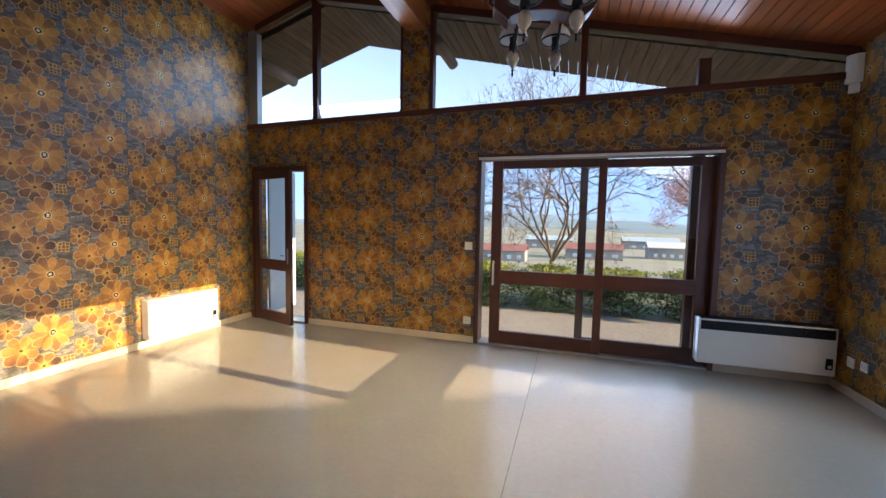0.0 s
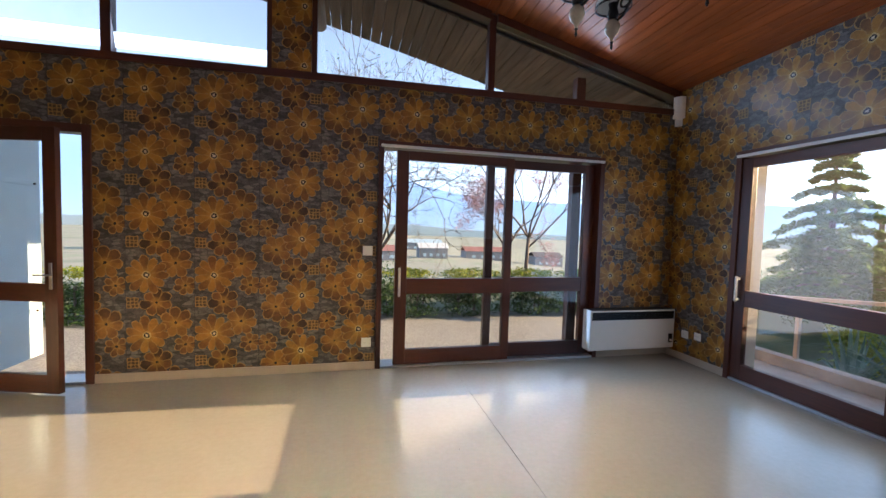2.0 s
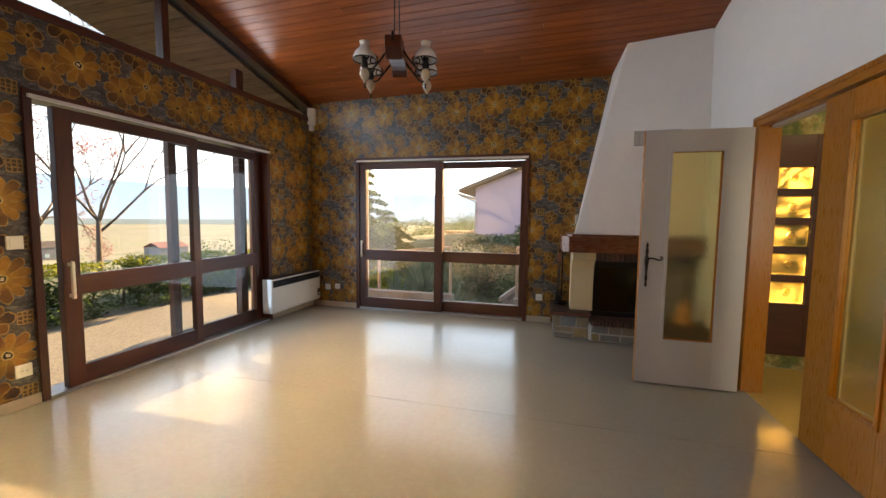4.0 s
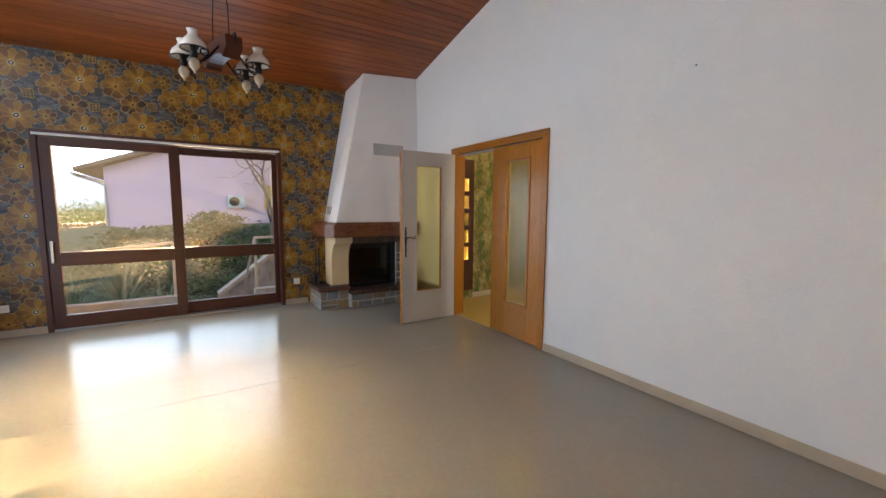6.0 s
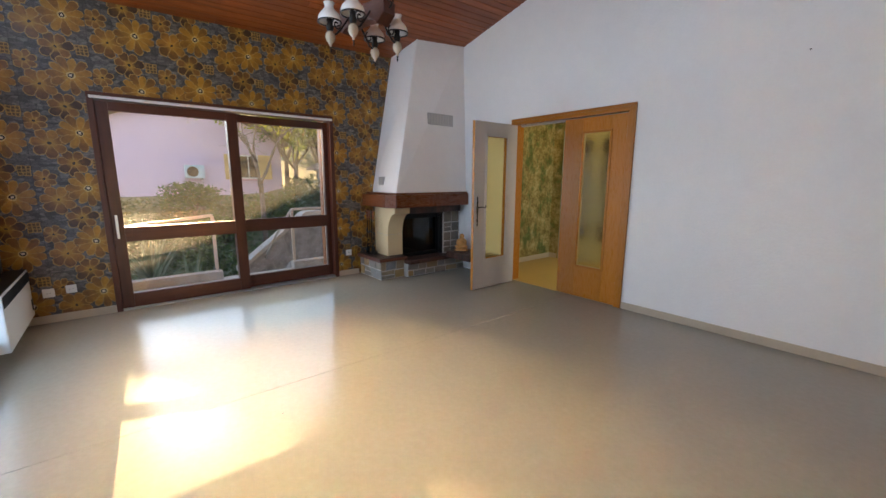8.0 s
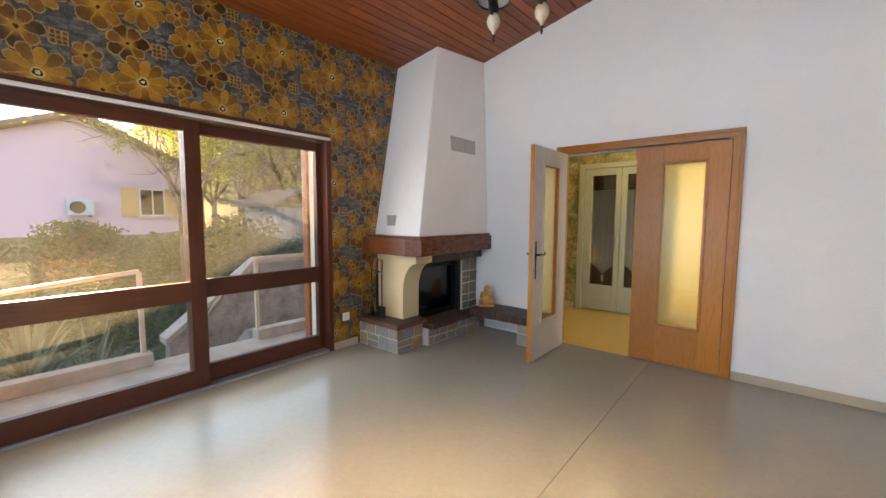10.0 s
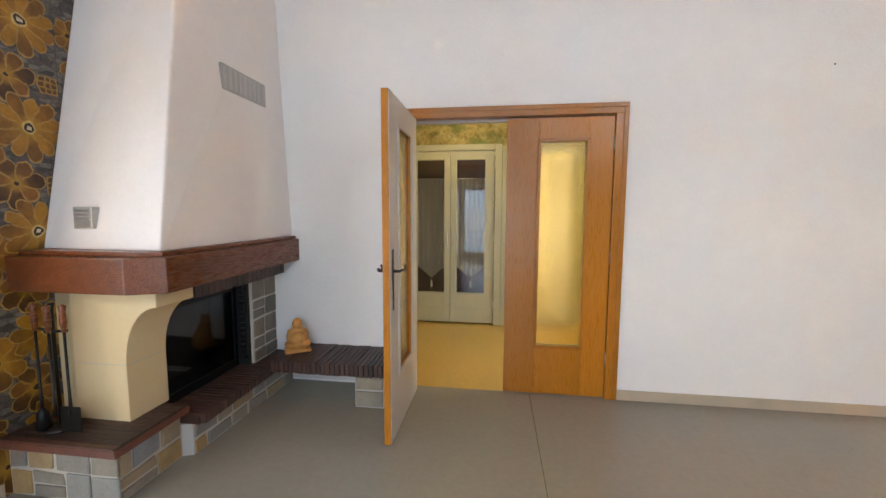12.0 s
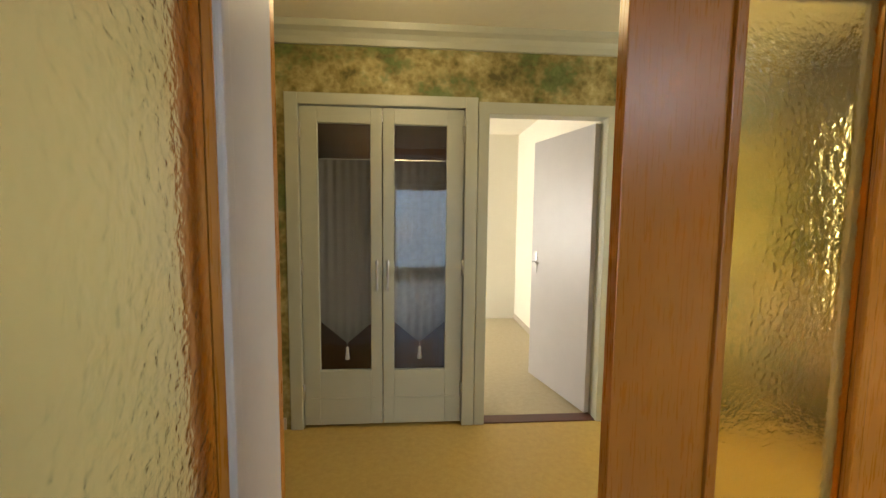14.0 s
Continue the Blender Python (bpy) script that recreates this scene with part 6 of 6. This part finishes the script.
# ---- the neighbour's house ----
hs = thing("house", (22, 1.4, 0), "lilac rendered house with a grey gable roof", "house")
bm = prism(bmesh.new(), [(-3.1, -1.5), (5.3, -1.5), (5.3, 2.90), (0.55, 4.74), (-3.1, 3.03)], 18.0, 26.0, "x")
part("wall", bm, "purple", hs)
for y0, z0, y1, z1 in ((6.1, 2.65, 0.55, 4.81), (0.55, 4.81, -3.6, 2.86)):
    bm = prism(bmesh.new(), [(y0, z0), (y1, z1), (y1, z1 + 0.16), (y0, z0 + 0.16)], 17.45, 26.5, "x")
    rf = part("roof", bm, "roof", hs)
    for i in range(16):
        t = i / 16
        yy, zz = y0 + (y1 - y0) * t, z0 + (z1 - z0) * t
        part("tile_row", tube(bmesh.new(), [(17.45, yy, zz + 0.15), (26.5, yy, zz + 0.15)], 0.035, 6), "roof", rf)
part("gutter", tube(bmesh.new(), [(17.4, 6.15, 2.57), (26.5, 6.15, 2.57)], 0.07, 8), "alu", hs)
part("downpipe", tube(bmesh.new(), [(17.9, 6.1, 2.52), (17.9, 5.5, 2.3), (17.93, 5.28, 2.15), (17.93, 5.28, -1.4)], 0.045, 8), "alu", hs)
wd = B("window", 17.95, 18.05, -2.02, -1.15, 1.28, 2.36, "white_paint", hs, 0.01)
part("pane", box(bmesh.new(), 17.93, 17.96, -1.96, -1.21, 1.34, 2.30), "fire_glass", wd)
# flat dark sheet at the glass stands in for the unlit room behind
part("dark_backing", box(bmesh.new(), 17.935, 17.955, -1.96, -1.21, 1.34, 2.30), "dark", wd)
part("frame_bar", box(bmesh.new(), 17.92, 17.94, -1.62, -1.57, 1.34, 2.30, 0.003), "white_paint", wd)
part("sill", box(bmesh.new(), 17.85, 18.0, -2.1, -1.07, 1.20, 1.28, 0.01), "pink", wd)
for y0, y1 in ((-2.62, -2.04), (-1.13, -0.60)):
    s = B("shutter", 17.93, 17.99, y0, y1, 1.25, 2.38, "ochre", hs, 0.008)
    for zz in (1.45, 2.1):
        part("brace", box(bmesh.new(), 17.91, 17.93, y0 + 0.03, y1 - 0.03, zz, zz + 0.09, 0.004), "ochre", s)
au = B("air_conditioner", 17.6, 17.95, 0.26, 0.98, 1.30, 1.86, "ac", hs, 0.02, "pale blue air conditioner unit on the wall")
part("fan_guard", lathe(bmesh.new(), (0, 0, 0), [(0.0, 0.01), (0.05, 0.012), (0.2, 0.012), (0.215, 0.0)], 24), "dark", au).matrix_basis = Matrix.Translation((17.6, 0.70, 1.58)) @ look((0, 0, 0), (1, 0, 0))
part("bracket", box(bmesh.new(), 17.65, 18.0, 0.33, 0.38, 1.24, 1.30), "iron", au)
ax = B("annex", 18.2, 22.0, 5.3, 7.3, -3.0, -0.1, "purple", hs, 0.0, "low lilac annex with a flat roof")
part("coping", box(bmesh.new(), 18.1, 22.1, 5.31, 7.4, -0.1, 0.02, 0.01), "concrete", ax)
AWAY, FAR = Vector((-1.7, 2.3, 1.38)), 1.5


def set_back(ob):
    """Puts a thing back along the line of sight to its true distance and size."""
    ob.location = AWAY + (Vector(ob.location) - AWAY) * FAR
    ob.scale = (FAR, FAR, FAR)


set_back(hs)
hs.location.z += 0.06
pile = thing("wood_pile", (18.8, 6.2, 0.02), "stacked firewood on the annex roof", "wood pile")
random.seed(77)
for r in range(4):
    for i in range(9):
        yy = 5.5 + i * 0.18 + 0.08 * (r % 2)
        part("billet", tube(bmesh.new(), [(18.5, yy, 0.11 + r * 0.165), (19.2, yy, 0.11 + r * 0.165)], 0.085 * random.uniform(0.8, 1.0), 7), "log_pile", pile)

set_back(pile)

shed = thing("shed", (16, -5.4, 1.0), "low shed with a grey tiled roof on the hillside", "shed")
B("wall", 14.5, 17.5, -6.6, -4.4, 0.0, 2.3, "old_wall", shed, 0.0)
bm = prism(bmesh.new(), [(-7.0, 2.55), (-5.4, 3.0), (-4.0, 2.35), (-4.0, 2.45), (-5.4, 3.12), (-7.0, 2.67)], 14.0, 18.0, "x")
part("roof", bm, "roof", shed)
shed.location.z -= 0.6

# ---- the valley ----
random.seed(5)
for i, (x, y, wx, wy, h, roof_mat) in enumerate(((-16, 95, 16, 9, 4.0, "red_roof"), (6, 110, 22, 10, 4.2, "red_roof"), (26, 120, 14, 9, 5.0, "white_paint"), (-42, 120, 20, 10, 5.0, "ac"), (48, 130, 24, 10, 4.5, "red_roof"),
                                                 (-8, 150, 26, 12, 5.0, "ac"), (70, 125, 16, 10, 5.0, "roof"), (-70, 140, 24, 12, 5.0, "white_paint"), (30, 165, 30, 10, 5.0, "ac"), (95, 110, 14, 10, 6.0, "red_roof"))):
    x, y = x * 1.5, y * 1.6
    z = ground_z(x, y)
    fb = thing("farm_building", (x, y, z), "long low pale building far down in the valley", "building", "valley buildings")
    B("wall", x - wx / 2, x + wx / 2, y - wy / 2, y + wy / 2, z - 0.5, z + h, "old_wall", fb, 0.0)
    bm = prism(bmesh.new(), [(y - wy / 2 - 0.5, z + h), (y, z + h + 2.0), (y + wy / 2 + 0.5, z + h), (y, z + h + 2.4)], x - wx / 2 - 0.5, x + wx / 2 + 0.5, "x")
    part("roof", bm, roof_mat, fb)
    for j in range(4):
        wx0 = x - wx / 2 + (j + 0.6) * wx / 4.4
        # panes are pale blue instead of dark, to stand in for distance haze
        part("window", box(bmesh.new(), wx0, wx0 + wx / 10, y - wy / 2 - 0.06, y - wy / 2 - 0.01, z + 1, z + 2.4), "ac", fb)

random.seed(9)
for name, x0, y0, dx, dy, count, mat, label in (("far_woods", -130, 85, 260, 12, 60, "hedge", "belt of dark trees across the valley"), ("far_thicket", 30, 9, 60, 26, 110, "scrub", "bare thicket beyond the garden"), ("near_scrub", -14, 24, 40, 10, 20, "scrub", "scrub on the bank below the hedge")):
    bm = bmesh.new()
    for _ in range(count):
        x, y = x0 + random.uniform(0, dx), y0 + random.uniform(0, dy)
        r = random.uniform(2.0, 4.5) if name == "far_woods" else random.uniform(0.8, 1.9)
        leaves(bm, (x, y, ground_z(x, y) + r * 0.6), (r * 1.5, r * 1.5, r), 700, r * 0.07)
    tagged(part(name, bm, mat), label, "woods", "", "stuff")

pole = thing("utility_pole", (24, 14.5, ground_z(24, 14.5)), "dark wooden utility pole beyond the garden", "pole")
part("shaft", tube(bmesh.new(), [(24, 14.5, ground_z(24, 14.5)), (24, 14.5, 2.6)], [0.14, 0.1], 8), "bark", pole)


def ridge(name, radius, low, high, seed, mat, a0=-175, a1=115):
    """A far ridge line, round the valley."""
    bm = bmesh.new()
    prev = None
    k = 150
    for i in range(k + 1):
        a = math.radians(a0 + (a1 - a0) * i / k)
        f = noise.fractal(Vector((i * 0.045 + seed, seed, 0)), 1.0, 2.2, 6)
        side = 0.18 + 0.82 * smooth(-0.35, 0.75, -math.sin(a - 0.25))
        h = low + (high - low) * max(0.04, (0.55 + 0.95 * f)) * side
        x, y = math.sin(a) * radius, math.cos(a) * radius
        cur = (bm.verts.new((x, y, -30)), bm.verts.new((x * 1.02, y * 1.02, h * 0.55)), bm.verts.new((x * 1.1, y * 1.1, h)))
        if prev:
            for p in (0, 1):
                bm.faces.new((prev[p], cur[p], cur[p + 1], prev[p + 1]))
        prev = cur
    structure(part(name, bm, mat, smooth=True), "mountain ridge across the valley, glowing, with blue haze painted in", "backdrop")


# ridge colours carry the haze and glow by themselves
M["far_hill"] = backdrop("haze_painted_mountain", (0.20, 0.22, 0.23), (0.15, 0.21, 0.29), -30, 260, 0.004)
M["near_hill"] = backdrop("haze_painted_wooded_hill", (0.12, 0.12, 0.09), (0.12, 0.14, 0.15), -30, 60, 0.012)
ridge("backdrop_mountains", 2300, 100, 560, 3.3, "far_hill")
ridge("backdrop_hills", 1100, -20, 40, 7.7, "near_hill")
random.seed(0)
